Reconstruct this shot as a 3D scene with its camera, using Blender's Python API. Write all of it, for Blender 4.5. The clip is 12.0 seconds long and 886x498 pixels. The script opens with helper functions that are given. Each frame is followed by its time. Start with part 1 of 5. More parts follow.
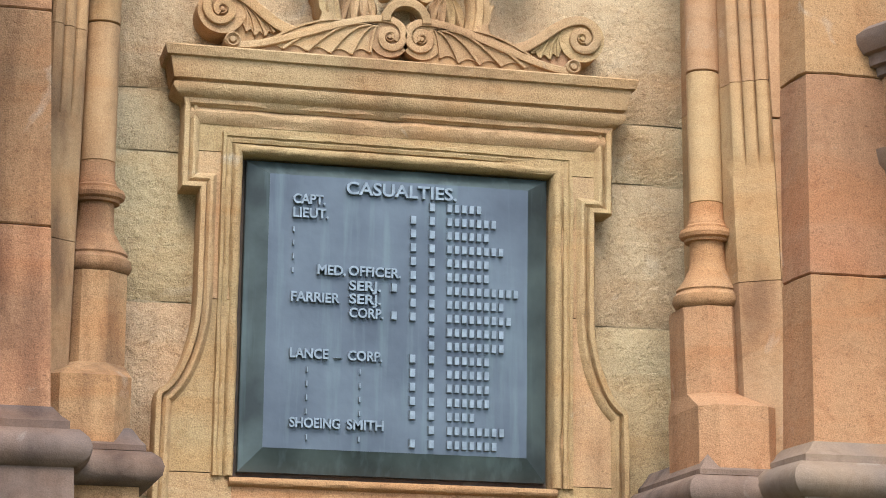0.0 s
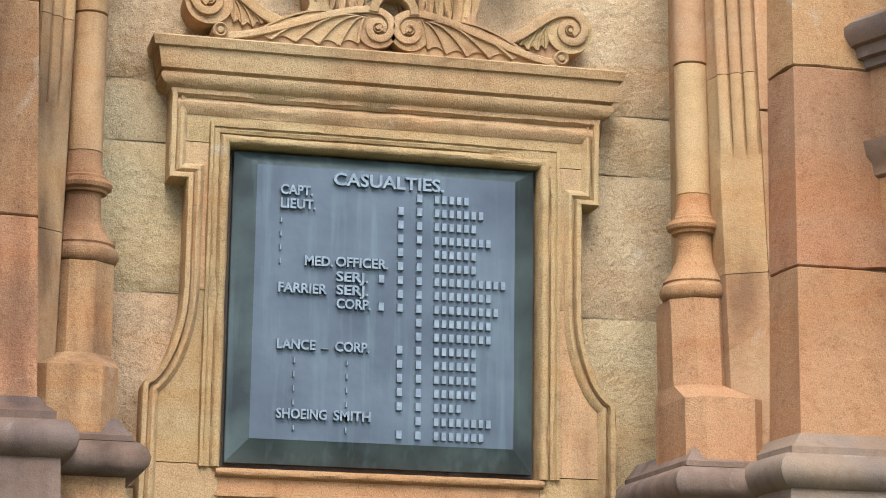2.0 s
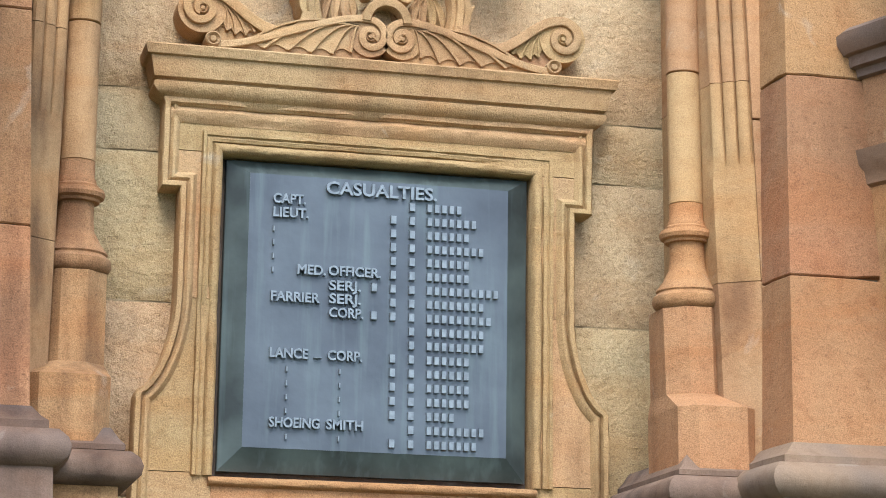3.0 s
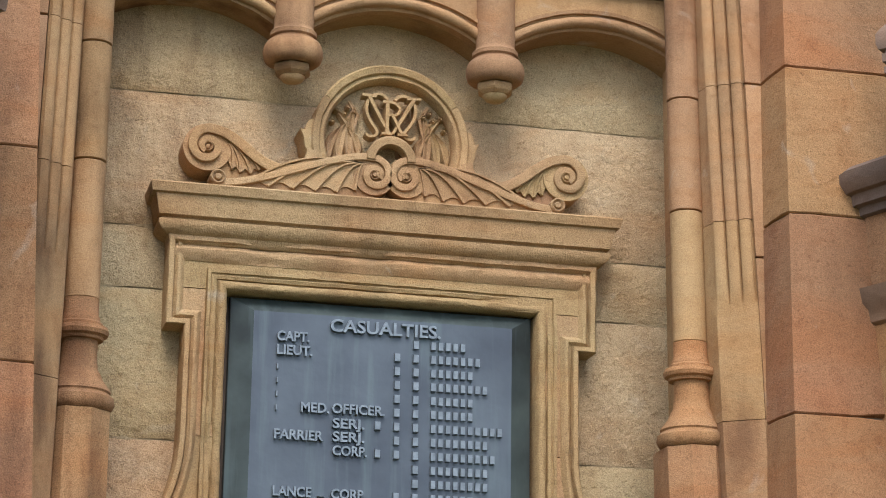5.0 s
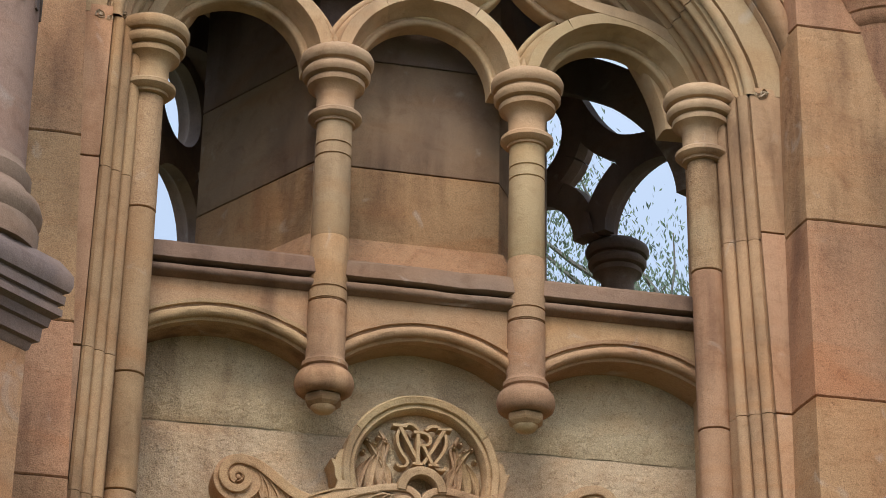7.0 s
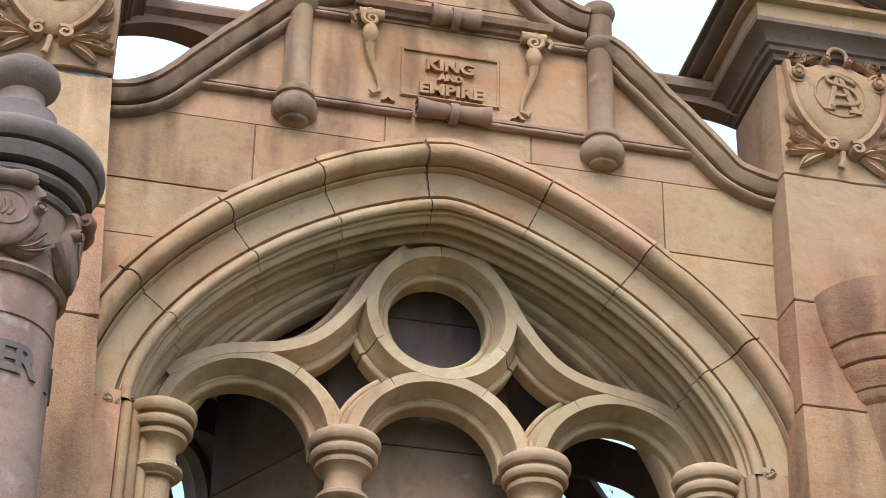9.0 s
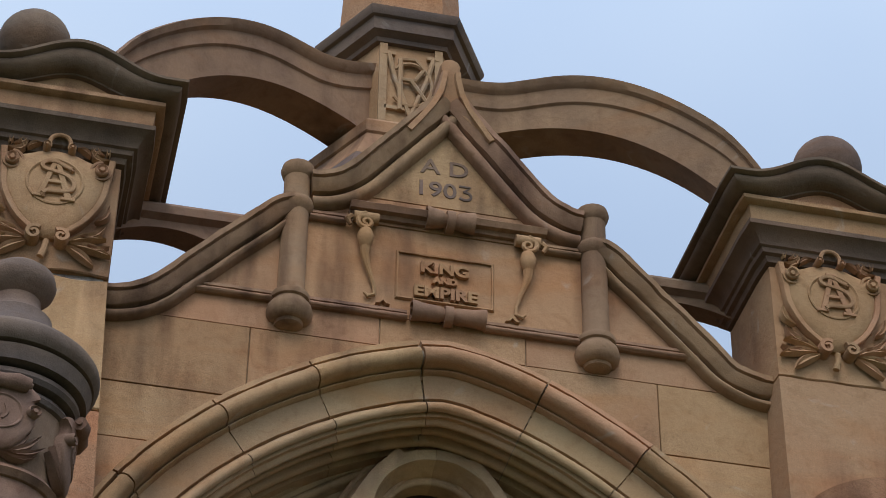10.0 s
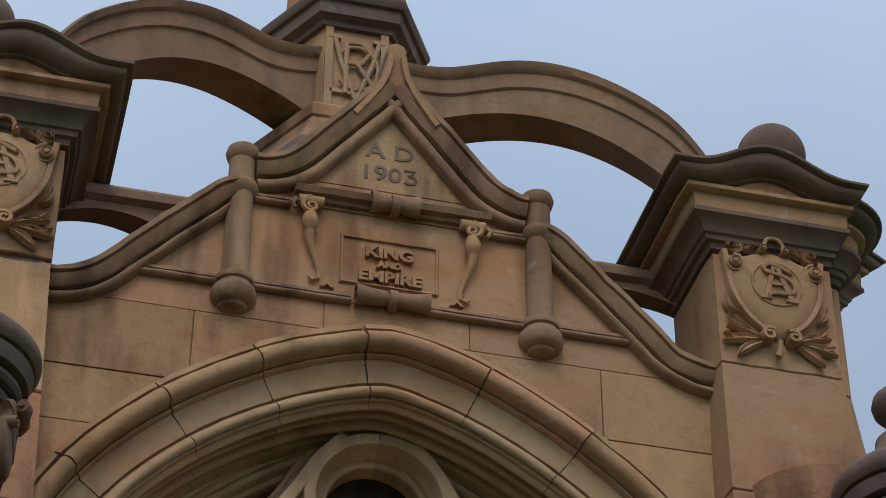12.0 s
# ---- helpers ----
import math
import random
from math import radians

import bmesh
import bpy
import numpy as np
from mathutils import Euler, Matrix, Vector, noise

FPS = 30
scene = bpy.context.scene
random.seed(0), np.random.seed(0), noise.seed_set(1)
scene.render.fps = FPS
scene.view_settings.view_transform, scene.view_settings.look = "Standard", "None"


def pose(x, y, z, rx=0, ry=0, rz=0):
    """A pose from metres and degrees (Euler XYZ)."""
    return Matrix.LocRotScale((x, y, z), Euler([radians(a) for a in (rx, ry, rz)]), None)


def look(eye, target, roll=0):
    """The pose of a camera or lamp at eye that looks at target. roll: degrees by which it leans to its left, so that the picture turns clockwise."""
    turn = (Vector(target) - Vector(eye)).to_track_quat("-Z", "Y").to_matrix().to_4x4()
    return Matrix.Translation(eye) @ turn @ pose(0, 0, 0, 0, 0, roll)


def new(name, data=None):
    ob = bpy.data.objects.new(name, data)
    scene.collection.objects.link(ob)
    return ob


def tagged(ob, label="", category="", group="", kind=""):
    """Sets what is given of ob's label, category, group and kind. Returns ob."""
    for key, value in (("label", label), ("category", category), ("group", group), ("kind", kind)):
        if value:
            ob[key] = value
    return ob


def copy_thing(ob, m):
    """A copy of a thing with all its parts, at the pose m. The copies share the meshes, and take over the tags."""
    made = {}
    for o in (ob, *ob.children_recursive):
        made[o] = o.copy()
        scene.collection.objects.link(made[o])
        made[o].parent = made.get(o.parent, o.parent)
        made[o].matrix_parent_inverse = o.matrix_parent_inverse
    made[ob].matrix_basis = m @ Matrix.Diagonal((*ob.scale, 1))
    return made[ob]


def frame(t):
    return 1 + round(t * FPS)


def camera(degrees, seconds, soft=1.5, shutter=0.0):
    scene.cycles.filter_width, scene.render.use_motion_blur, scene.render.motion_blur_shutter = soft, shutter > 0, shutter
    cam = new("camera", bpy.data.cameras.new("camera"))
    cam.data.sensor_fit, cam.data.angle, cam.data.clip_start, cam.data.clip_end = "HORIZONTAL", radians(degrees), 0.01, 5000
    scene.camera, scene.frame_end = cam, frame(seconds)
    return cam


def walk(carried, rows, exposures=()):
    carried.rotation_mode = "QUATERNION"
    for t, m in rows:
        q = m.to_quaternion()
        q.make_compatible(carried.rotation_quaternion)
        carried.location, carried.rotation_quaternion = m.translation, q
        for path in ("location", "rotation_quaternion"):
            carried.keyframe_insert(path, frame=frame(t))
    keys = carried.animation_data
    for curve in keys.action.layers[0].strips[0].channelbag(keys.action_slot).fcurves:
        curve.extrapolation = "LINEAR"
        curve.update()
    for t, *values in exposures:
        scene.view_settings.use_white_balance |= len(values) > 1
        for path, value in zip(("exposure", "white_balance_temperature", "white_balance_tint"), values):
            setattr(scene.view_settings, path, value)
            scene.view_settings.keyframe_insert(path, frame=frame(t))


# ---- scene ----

# ------------------------------------------------------------------ camera
# A person stands still in front of one face and tilts a long lens up the memorial.
cam = camera(21.39, 12.0, soft=0.9)
EYE = (-1.548, -7.247, 1.65)
ROWS = [  # seconds, yaw, pitch, lean
    (0.0, -13.17, 12.12, 0.74),
    (0.5, -13.26, 12.02, 0.74),
    (1.0, -13.35, 11.94, 0.78),
    (1.5, -13.43, 11.90, 0.80),
    (2.0, -13.49, 11.91, 0.83),
    (2.5, -13.64, 12.00, 0.79),
    (4.3, -13.66, 13.50, 0.74),
    (4.5, -13.62, 13.98, 0.78),
    (5.0, -13.52, 15.49, 0.89),
    (5.5, -13.44, 17.59, 0.99),
    (6.0, -13.25, 19.47, 1.06),
    (6.5, -12.88, 21.39, 1.08),
    (6.7, -12.72, 22.25, 1.09),
    (8.3, -12.31, 29.06, 1.13),
    (8.5, -12.28, 30.03, 1.10),
    (9.0, -12.18, 32.82, 0.99),
    (9.5, -12.12, 35.69, 0.94),
    (10.0, -12.24, 37.77, 0.83),
    (10.5, -12.47, 38.10, 0.72),
    (11.0, -12.89, 38.10, 0.59),
    (11.5, -13.49, 37.85, 0.41),
    (12.0, -13.95, 37.40, 0.24),
]
EXPOSURES = [(0.0, 0.82, 6210, 6), (2.5, 0.82, 6210, 6), (4.5, 0.56, 6360, 7), (5.0, 0.35, 6410, 9), (5.5, 0.36, 6410, 8), (6.5, 0.08, 6360, 11), (8.3, 0.36, 5810, 9), (8.6, 0.42, 5760, 8), (9.0, 0.52, 5560, 8), (9.5, 0.20, 5660, 11), (10.0, -0.67, 6010, 10), (10.5, -0.93, 6110, 9), (12.0, -0.95, 6060, 9)]
walk(cam, [(t, pose(*EYE, 90 + pitch, 0, yaw) @ pose(0, 0, 0, 0, 0, lean)) for t, yaw, pitch, lean in ROWS], EXPOSURES)

# ------------------------------------------------------------------ sky and sun
SUN_UP, SUN_ROUND = 49.0, 194.0
world = bpy.data.worlds.new("overcast_sky")
scene.world = world
world.use_nodes = True
wn = world.node_tree
sky = wn.nodes.new("ShaderNodeTexSky")
sky.sky_type, sky.sun_disc = "NISHITA", False
sky.sun_elevation, sky.sun_rotation = radians(SUN_UP), radians(SUN_ROUND)
sky.air_density, sky.dust_density, sky.ozone_density = 1.0, 5.0, 1.0
veil = wn.nodes.new("ShaderNodeMix")
veil.data_type = "RGBA"
veil.inputs[0].default_value = 0.82
veil.inputs[7].default_value = (8.2, 9.2, 11.2, 1)
cloud = wn.nodes.new("ShaderNodeTexNoise")
cloud.inputs["Scale"].default_value, cloud.inputs["Detail"].default_value = 2.2, 4
heaven = wn.nodes.new("ShaderNodeTexCoord")
wn.links.new(heaven.outputs["Generated"], cloud.inputs["Vector"])
tone = wn.nodes.new("ShaderNodeValToRGB")
tone.color_ramp.elements[0].position, tone.color_ramp.elements[1].position = 0.35, 0.7
tone.color_ramp.elements[0].color, tone.color_ramp.elements[1].color = (0.60, 0.75, 0.985, 1), (0.80, 0.92, 1.07, 1)
wn.links.new(cloud.outputs[0], tone.inputs[0])
lift = wn.nodes.new("ShaderNodeVectorMath")
lift.operation = "SCALE"
lift.inputs["Scale"].default_value = 9.6
wn.links.new(tone.outputs[0], lift.inputs[0])
up = wn.nodes.new("ShaderNodeSeparateXYZ")
wn.links.new(heaven.outputs["Generated"], up.inputs[0])
rise = wn.nodes.new("ShaderNodeMapRange")
rise.inputs[1].default_value, rise.inputs[2].default_value, rise.inputs[3].default_value, rise.inputs[4].default_value = 0.0, 1.0, 6.5, 10.5
wn.links.new(up.outputs[2], rise.inputs[0])
# the veil is brightest round the hidden sun and dims away from it
toward = wn.nodes.new("ShaderNodeVectorMath")
toward.operation = "DOT_PRODUCT"
toward.inputs[1].default_value = (-0.15, -0.58, 0.8)
wn.links.new(heaven.outputs["Generated"], toward.inputs[0])
halo = wn.nodes.new("ShaderNodeMapRange")
halo.inputs[1].default_value, halo.inputs[2].default_value, halo.inputs[3].default_value, halo.inputs[4].default_value = -0.2, 1.0, 0.62, 1.8
wn.links.new(toward.outputs["Value"], halo.inputs[0])
strength = wn.nodes.new("ShaderNodeMath")
strength.operation = "MULTIPLY"
wn.links.new(rise.outputs[0], strength.inputs[0])
wn.links.new(halo.outputs[0], strength.inputs[1])
wn.links.new(strength.outputs[0], lift.inputs["Scale"])
wn.links.new(lift.outputs[0], veil.inputs[7])
wn.links.new(sky.outputs[0], veil.inputs[6])
background = wn.nodes["Background"]
background.inputs[1].default_value = 0.175
wn.links.new(veil.outputs[2], background.inputs[0])
sun = new("sun", bpy.data.lights.new("sun", "SUN"))
sun.data.energy, sun.data.angle, sun.data.color = 1.95, radians(24), (1.0, 0.94, 0.85)
sun.matrix_world = look((-2.5, -10.1, 16), (0, 0, 4))


# ------------------------------------------------------------------ materials
def stone(name, colour, second, rough=0.9, grain=0.3, pits=0.22, stain=0.5, scale=1.0, vary=0.12, speckle=0.15):
    """Sandstone: two tones in broad clouds, per-block shift, dark weathering, sand grain and pits."""
    m = bpy.data.materials.new(name)
    m.use_nodes = True
    n, l = m.node_tree.nodes, m.node_tree.links
    b = n["Principled BSDF"]
    b.inputs["Roughness"].default_value = rough
    b.inputs["Specular IOR Level"].default_value = 0.25
    co = n.new("ShaderNodeTexCoord")
    geo = n.new("ShaderNodeNewGeometry")

    def tex(size, detail, distortion=0.0):
        t = n.new("ShaderNodeTexNoise")
        t.inputs["Scale"].default_value, t.inputs["Detail"].default_value, t.inputs["Distortion"].default_value = size * scale, detail, distortion
        l.new(geo.outputs["Position"], t.inputs["Vector"])
        return t

    def mix(kind, fac, a, c):
        x = n.new("ShaderNodeMix")
        x.data_type, x.blend_type = "RGBA", kind
        for slot, v in ((0, fac), (6, a), (7, c)):
            if hasattr(v, "is_linked"):
                l.new(v, x.inputs[slot])
            else:
                x.inputs[slot].default_value = v if slot == 0 else (*v, 1)
        return x.outputs[2]

    def ramp(src, lo, hi):
        r = n.new("ShaderNodeMapRange")
        r.inputs[1].default_value, r.inputs[2].default_value = lo, hi
        l.new(src, r.inputs[0])
        return r.outputs[0]

    clouds = tex(2.2, 4, 0.6)
    info = n.new("ShaderNodeObjectInfo")
    base = mix("MIX", ramp(clouds.outputs[0], 0.35, 0.65), colour, second)
    hue = n.new("ShaderNodeHueSaturation")
    l.new(base, hue.inputs["Color"])
    val = n.new("ShaderNodeMapRange")
    val.inputs[3].default_value, val.inputs[4].default_value = 1 - vary, 1 + vary
    l.new(info.outputs["Random"], val.inputs[0])
    l.new(val.outputs[0], hue.inputs["Value"])
    hv = n.new("ShaderNodeMapRange")
    hv.inputs[3].default_value, hv.inputs[4].default_value = 0.494, 0.510
    wob = n.new("ShaderNodeMath")
    wob.operation = "FRACT"
    mul = n.new("ShaderNodeMath")
    mul.operation, mul.inputs[1].default_value = "MULTIPLY", 7.31
    l.new(info.outputs["Random"], mul.inputs[0])
    l.new(mul.outputs[0], wob.inputs[0])
    l.new(wob.outputs[0], hv.inputs[0])
    l.new(hv.outputs[0], hue.inputs["Hue"])
    # soot streaks that run down the faces
    sep = n.new("ShaderNodeMapping")
    sep.inputs["Scale"].default_value = (9, 9, 1.6)
    l.new(geo.outputs["Position"], sep.inputs["Vector"])
    streak = n.new("ShaderNodeTexNoise")
    streak.inputs["Scale"].default_value, streak.inputs["Detail"].default_value = 1.0, 5
    l.new(sep.outputs[0], streak.inputs["Vector"])
    patch = tex(1.1, 3)
    both = n.new("ShaderNodeMath")
    both.operation = "MULTIPLY"
    l.new(ramp(streak.outputs[0], 0.42, 0.68), both.inputs[0])
    l.new(ramp(patch.outputs[0], 0.40, 0.6), both.inputs[1])
    strong = n.new("ShaderNodeMath")
    strong.operation, strong.inputs[1].default_value = "MULTIPLY", stain
    l.new(both.outputs[0], strong.inputs[0])
    dirty = mix("MULTIPLY", strong.outputs[0], hue.outputs[0], (0.38, 0.34, 0.34))
    fine = tex(260, 3)
    grainy = n.new("ShaderNodeMapRange")
    grainy.inputs[1].default_value, grainy.inputs[2].default_value = 0.3, 0.7
    grainy.inputs[3].default_value, grainy.inputs[4].default_value = 0.9 - 0.34 * speckle, 1.09 + 0.26 * speckle
    l.new(fine.outputs[0], grainy.inputs[0])
    mott = tex(14, 6, 0.8)
    dirty = mix("MULTIPLY", ramp(mott.outputs[0], 0.52, 0.78), dirty, (0.8, 0.75, 0.71))
    # iron-stained bands that follow the bedding
    bed = n.new("ShaderNodeMapping")
    bed.inputs["Scale"].default_value = (1.3, 1.3, 5.5)
    l.new(geo.outputs["Position"], bed.inputs["Vector"])
    iron = n.new("ShaderNodeTexNoise")
    iron.inputs["Scale"].default_value, iron.inputs["Detail"].default_value, iron.inputs["Distortion"].default_value = 1.0, 5, 0.9
    l.new(bed.outputs[0], iron.inputs["Vector"])
    dirty = mix("MULTIPLY", ramp(iron.outputs[0], 0.5, 0.72), dirty, (1.0, 0.88, 0.77))
    bloom = tex(5.5, 5, 1.2)
    dirty = mix("MIX", ramp(bloom.outputs[0], 0.66, 1.0), dirty, (0.47, 0.42, 0.35))
    speck = tex(105, 3)
    dots = n.new("ShaderNodeMapRange")
    dots.inputs[1].default_value, dots.inputs[2].default_value, dots.inputs[4].default_value = 0.58, 0.72, speckle
    l.new(speck.outputs[0], dots.inputs[0])
    dirty = mix("MULTIPLY", dots.outputs[0], dirty, (0.5, 0.46, 0.44))
    last = n.new("ShaderNodeVectorMath")
    last.operation = "SCALE"
    l.new(dirty, last.inputs[0])
    l.new(grainy.outputs[0], last.inputs["Scale"])
    l.new(last.outputs[0], b.inputs["Base Color"])
    # relief
    rough_tex = tex(38, 4)
    pit = n.new("ShaderNodeTexVoronoi")
    pit.inputs["Scale"].default_value = 70 * scale
    l.new(geo.outputs["Position"], pit.inputs["Vector"])
    b1, b2, b3 = n.new("ShaderNodeBump"), n.new("ShaderNodeBump"), n.new("ShaderNodeBump")
    b1.inputs["Strength"].default_value, b1.inputs["Distance"].default_value = grain, 0.004
    l.new(fine.outputs[0], b1.inputs["Height"])
    b2.inputs["Strength"].default_value, b2.inputs["Distance"].default_value = pits, 0.015
    l.new(rough_tex.outputs[0], b2.inputs["Height"])
    b3.inputs["Strength"].default_value, b3.inputs["Distance"].default_value = pits * 0.6, 0.005
    l.new(ramp(pit.outputs["Distance"], 0.0, 0.25), b3.inputs["Height"])
    l.new(b1.outputs[0], b2.inputs["Normal"])
    l.new(b2.outputs[0], b3.inputs["Normal"])
    l.new(b3.outputs[0], b.inputs["Normal"])
    return m


def plain(name, colour, rough=0.6, metal=0.0, noise_size=20.0, second=None, bump=0.1):
    m = bpy.data.materials.new(name)
    m.use_nodes = True
    n, l = m.node_tree.nodes, m.node_tree.links
    b = n["Principled BSDF"]
    b.inputs["Roughness"].default_value, b.inputs["Metallic"].default_value = rough, metal
    geo = n.new("ShaderNodeNewGeometry")
    t = n.new("ShaderNodeTexNoise")
    t.inputs["Scale"].default_value, t.inputs["Detail"].default_value = noise_size, 6
    l.new(geo.outputs["Position"], t.inputs["Vector"])
    r = n.new("ShaderNodeValToRGB")
    r.color_ramp.elements[0].position, r.color_ramp.elements[1].position = 0.35, 0.68
    r.color_ramp.elements[0].color = (*colour, 1)
    r.color_ramp.elements[1].color = (*(second or [c * 1.25 for c in colour]), 1)
    l.new(t.outputs[0], r.inputs[0])
    l.new(r.outputs[0], b.inputs["Base Color"])
    if bump:
        bp = n.new("ShaderNodeBump")
        bp.inputs["Strength"].default_value, bp.inputs["Distance"].default_value = bump, 0.01
        t2 = n.new("ShaderNodeTexNoise")
        t2.inputs["Scale"].default_value, t2.inputs["Detail"].default_value = noise_size * 6, 4
        l.new(geo.outputs["Position"], t2.inputs["Vector"])
        l.new(t2.outputs[0], bp.inputs["Height"])
        l.new(bp.outputs[0], b.inputs["Normal"])
    return m


RED = stone("red_sandstone", (0.356, 0.17, 0.081), (0.34, 0.183, 0.092), grain=0.6, pits=0.32, stain=0.8, speckle=0.55)
TAN = stone("tan_sandstone", (0.37, 0.219, 0.115), (0.355, 0.189, 0.094), grain=0.4, pits=0.25, stain=0.95, speckle=0.25)
CREAM = stone("cream_sandstone", (0.46, 0.332, 0.2), (0.43, 0.285, 0.16), grain=0.8, pits=0.75, stain=0.7, speckle=0.6)
GOLD = stone("golden_sandstone", (0.40, 0.262, 0.137), (0.385, 0.22, 0.108), grain=0.7, pits=0.4, stain=0.8, speckle=0.45)
BUFF = stone("buff_sandstone", (0.41, 0.268, 0.144), (0.375, 0.228, 0.115), stain=0.6, vary=0.07)
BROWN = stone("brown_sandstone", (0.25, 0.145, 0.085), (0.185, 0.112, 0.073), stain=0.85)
# DARK: weathered stone, and painted shade for cut letters, core and rear screens
DARK = stone("weathered_and_shade_sandstone", (0.20, 0.125, 0.085), (0.125, 0.09, 0.075), stain=0.8)
NEAR_BLACK = stone("near_black_sandstone", (0.085, 0.07, 0.062), (0.13, 0.095, 0.075), stain=0.8)
LIME = stone("lime_pointing", (0.42, 0.31, 0.19), (0.30, 0.21, 0.125), pits=0.6, stain=0.5, scale=2.0)
CAPSTONE = stone("olive_brown_sandstone", (0.185, 0.117, 0.077), (0.12, 0.08, 0.057), stain=0.7)
ROSE = stone("rose_grey_sandstone", (0.255, 0.157, 0.105), (0.215, 0.13, 0.086), stain=0.8)
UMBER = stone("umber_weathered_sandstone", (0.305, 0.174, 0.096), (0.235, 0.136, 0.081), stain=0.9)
JOINT = stone("dark_joint_mortar", (0.15, 0.11, 0.08), (0.30, 0.22, 0.15), pits=0.6, stain=0.5, scale=2.0)
MORTAR = stone("lime_mortar", (0.40, 0.36, 0.30), (0.15, 0.12, 0.10), pits=0.6, stain=0.6, scale=2.0)
def bronze(name, dark, pale, rough):
    m = plain(name, dark, rough, 0.3, 4.0, pale, 0.12)
    n, l = m.node_tree.nodes, m.node_tree.links
    b = n["Principled BSDF"]
    geo = n.new("ShaderNodeNewGeometry")
    stretch = n.new("ShaderNodeMapping")
    stretch.inputs["Scale"].default_value = (26, 26, 2.2)
    l.new(geo.outputs["Position"], stretch.inputs["Vector"])
    t = n.new("ShaderNodeTexNoise")
    t.inputs["Scale"].default_value, t.inputs["Detail"].default_value = 1.0, 6
    l.new(stretch.outputs[0], t.inputs["Vector"])
    r = n.new("ShaderNodeMapRange")
    r.inputs[1].default_value, r.inputs[2].default_value, r.inputs[4].default_value = 0.52, 0.8, 0.55
    l.new(t.outputs[0], r.inputs[0])
    x = n.new("ShaderNodeMix")
    x.data_type = "RGBA"
    old = b.inputs["Base Color"].links[0].from_socket
    l.new(r.outputs[0], x.inputs[0])
    l.new(old, x.inputs[6])
    x.inputs[7].default_value = (0.13, 0.17, 0.175, 1)
    l.new(x.outputs[2], b.inputs["Base Color"])
    return m


BRONZE = bronze("patinated_bronze", (0.05, 0.059, 0.077), (0.088, 0.103, 0.124), 0.48)
EDGE = bronze("oxidised_bronze_bevel", (0.026, 0.034, 0.035), (0.085, 0.108, 0.105), 0.45)
# letters are the plate's metal; highlights on their edges are painted as paler tone
LETTER = plain("edge_lit_bronze_letter", (0.135, 0.155, 0.178), 0.42, 0.3, 40.0, (0.21, 0.235, 0.26), 0.1)
GRASS = plain("dry_grass", (0.06, 0.08, 0.03), 0.95, 0, 6.0, (0.12, 0.12, 0.06), 0.5)
LEAF = plain("gum_leaf", (0.06, 0.10, 0.045), 0.6, 0, 3.0, (0.12, 0.15, 0.08), 0)
BARK = plain("gum_bark", (0.18, 0.15, 0.12), 0.9, 0, 8.0, (0.32, 0.28, 0.24), 0.6)


# ------------------------------------------------------------------ mesh helpers
def part(name, bm, material, parent=None, label="", smooth=True, soft=0.0):
    """Links a bmesh as one mesh object, under a thing or a part; soft bevels its sharp edges."""
    bmesh.ops.remove_doubles(bm, verts=bm.verts, dist=1e-5)
    bmesh.ops.recalc_face_normals(bm, faces=bm.faces)
    if soft:
        hard = [e for e in bm.edges if len(e.link_faces) == 2 and e.calc_face_angle(0) > 0.6]
        bmesh.ops.bevel(bm, geom=hard, offset=soft, segments=2, profile=0.6, affect="EDGES", clamp_overlap=True)
    me = bpy.data.meshes.new(name)
    bm.to_mesh(me)
    bm.free()
    me.materials.append(material)
    if smooth:
        me.shade_smooth()
        me.set_sharp_from_angle(angle=radians(38))
    ob = new(name, me)
    ob.parent = parent
    if label:
        ob["label"] = label
    return ob


def thing(name, label, category, group="", kind=""):
    return tagged(new(name), label, category, group, kind)


def quads(bm, rows, closed=False, caps=True):
    """Skin between successive rings of points; closed: each ring is a loop."""
    rings = [[bm.verts.new(p) for p in r] for r in rows]
    n = len(rings[0])
    for a, b in zip(rings, rings[1:]):
        for i in range(n if closed else n - 1):
            bm.faces.new((a[i], a[(i + 1) % n], b[(i + 1) % n], b[i]))
    if closed and caps:
        bm.faces.new(list(reversed(rings[0])))
        bm.faces.new(rings[-1])
    return rings


def slab(bm, outline, y0, y1):
    """A plate: an outline of (x, z) drawn between two depths."""
    quads(bm, [[(x, y0, z) for x, z in outline], [(x, y1, z) for x, z in outline]], True)
    return bm


def block(bm, x0, x1, y0, y1, z0, z1):
    return slab(bm, [(x0, z0), (x1, z0), (x1, z1), (x0, z1)], y0, y1)


def lathe(bm, profile, centre, steps=28, start=0.0, turn=360.0):
    """Turned work: profile of (radius, height) about a vertical axis at (x, y)."""
    cx, cy = centre
    full = turn >= 360
    rows = []
    for r, z in profile:
        rows.append([(cx + max(r, 1e-4) * math.cos(radians(start + turn * i / steps)), cy + max(r, 1e-4) * math.sin(radians(start + turn * i / steps)), z) for i in range(steps if full else steps + 1)])
    quads(bm, rows, full)
    return bm


def lathe_y(bm, x, z, y0, y1, r, n=14):
    quads(bm, [[(x + k * r * math.cos(2 * math.pi * i / n), y, z + k * r * math.sin(2 * math.pi * i / n)) for i in range(n)] for y, k in ((y0, 1), (y1 + 0.006, 1), (y1, 0.8), (y1 + 0.01, 0.5), (y1, 0.35))], True)
    return bm


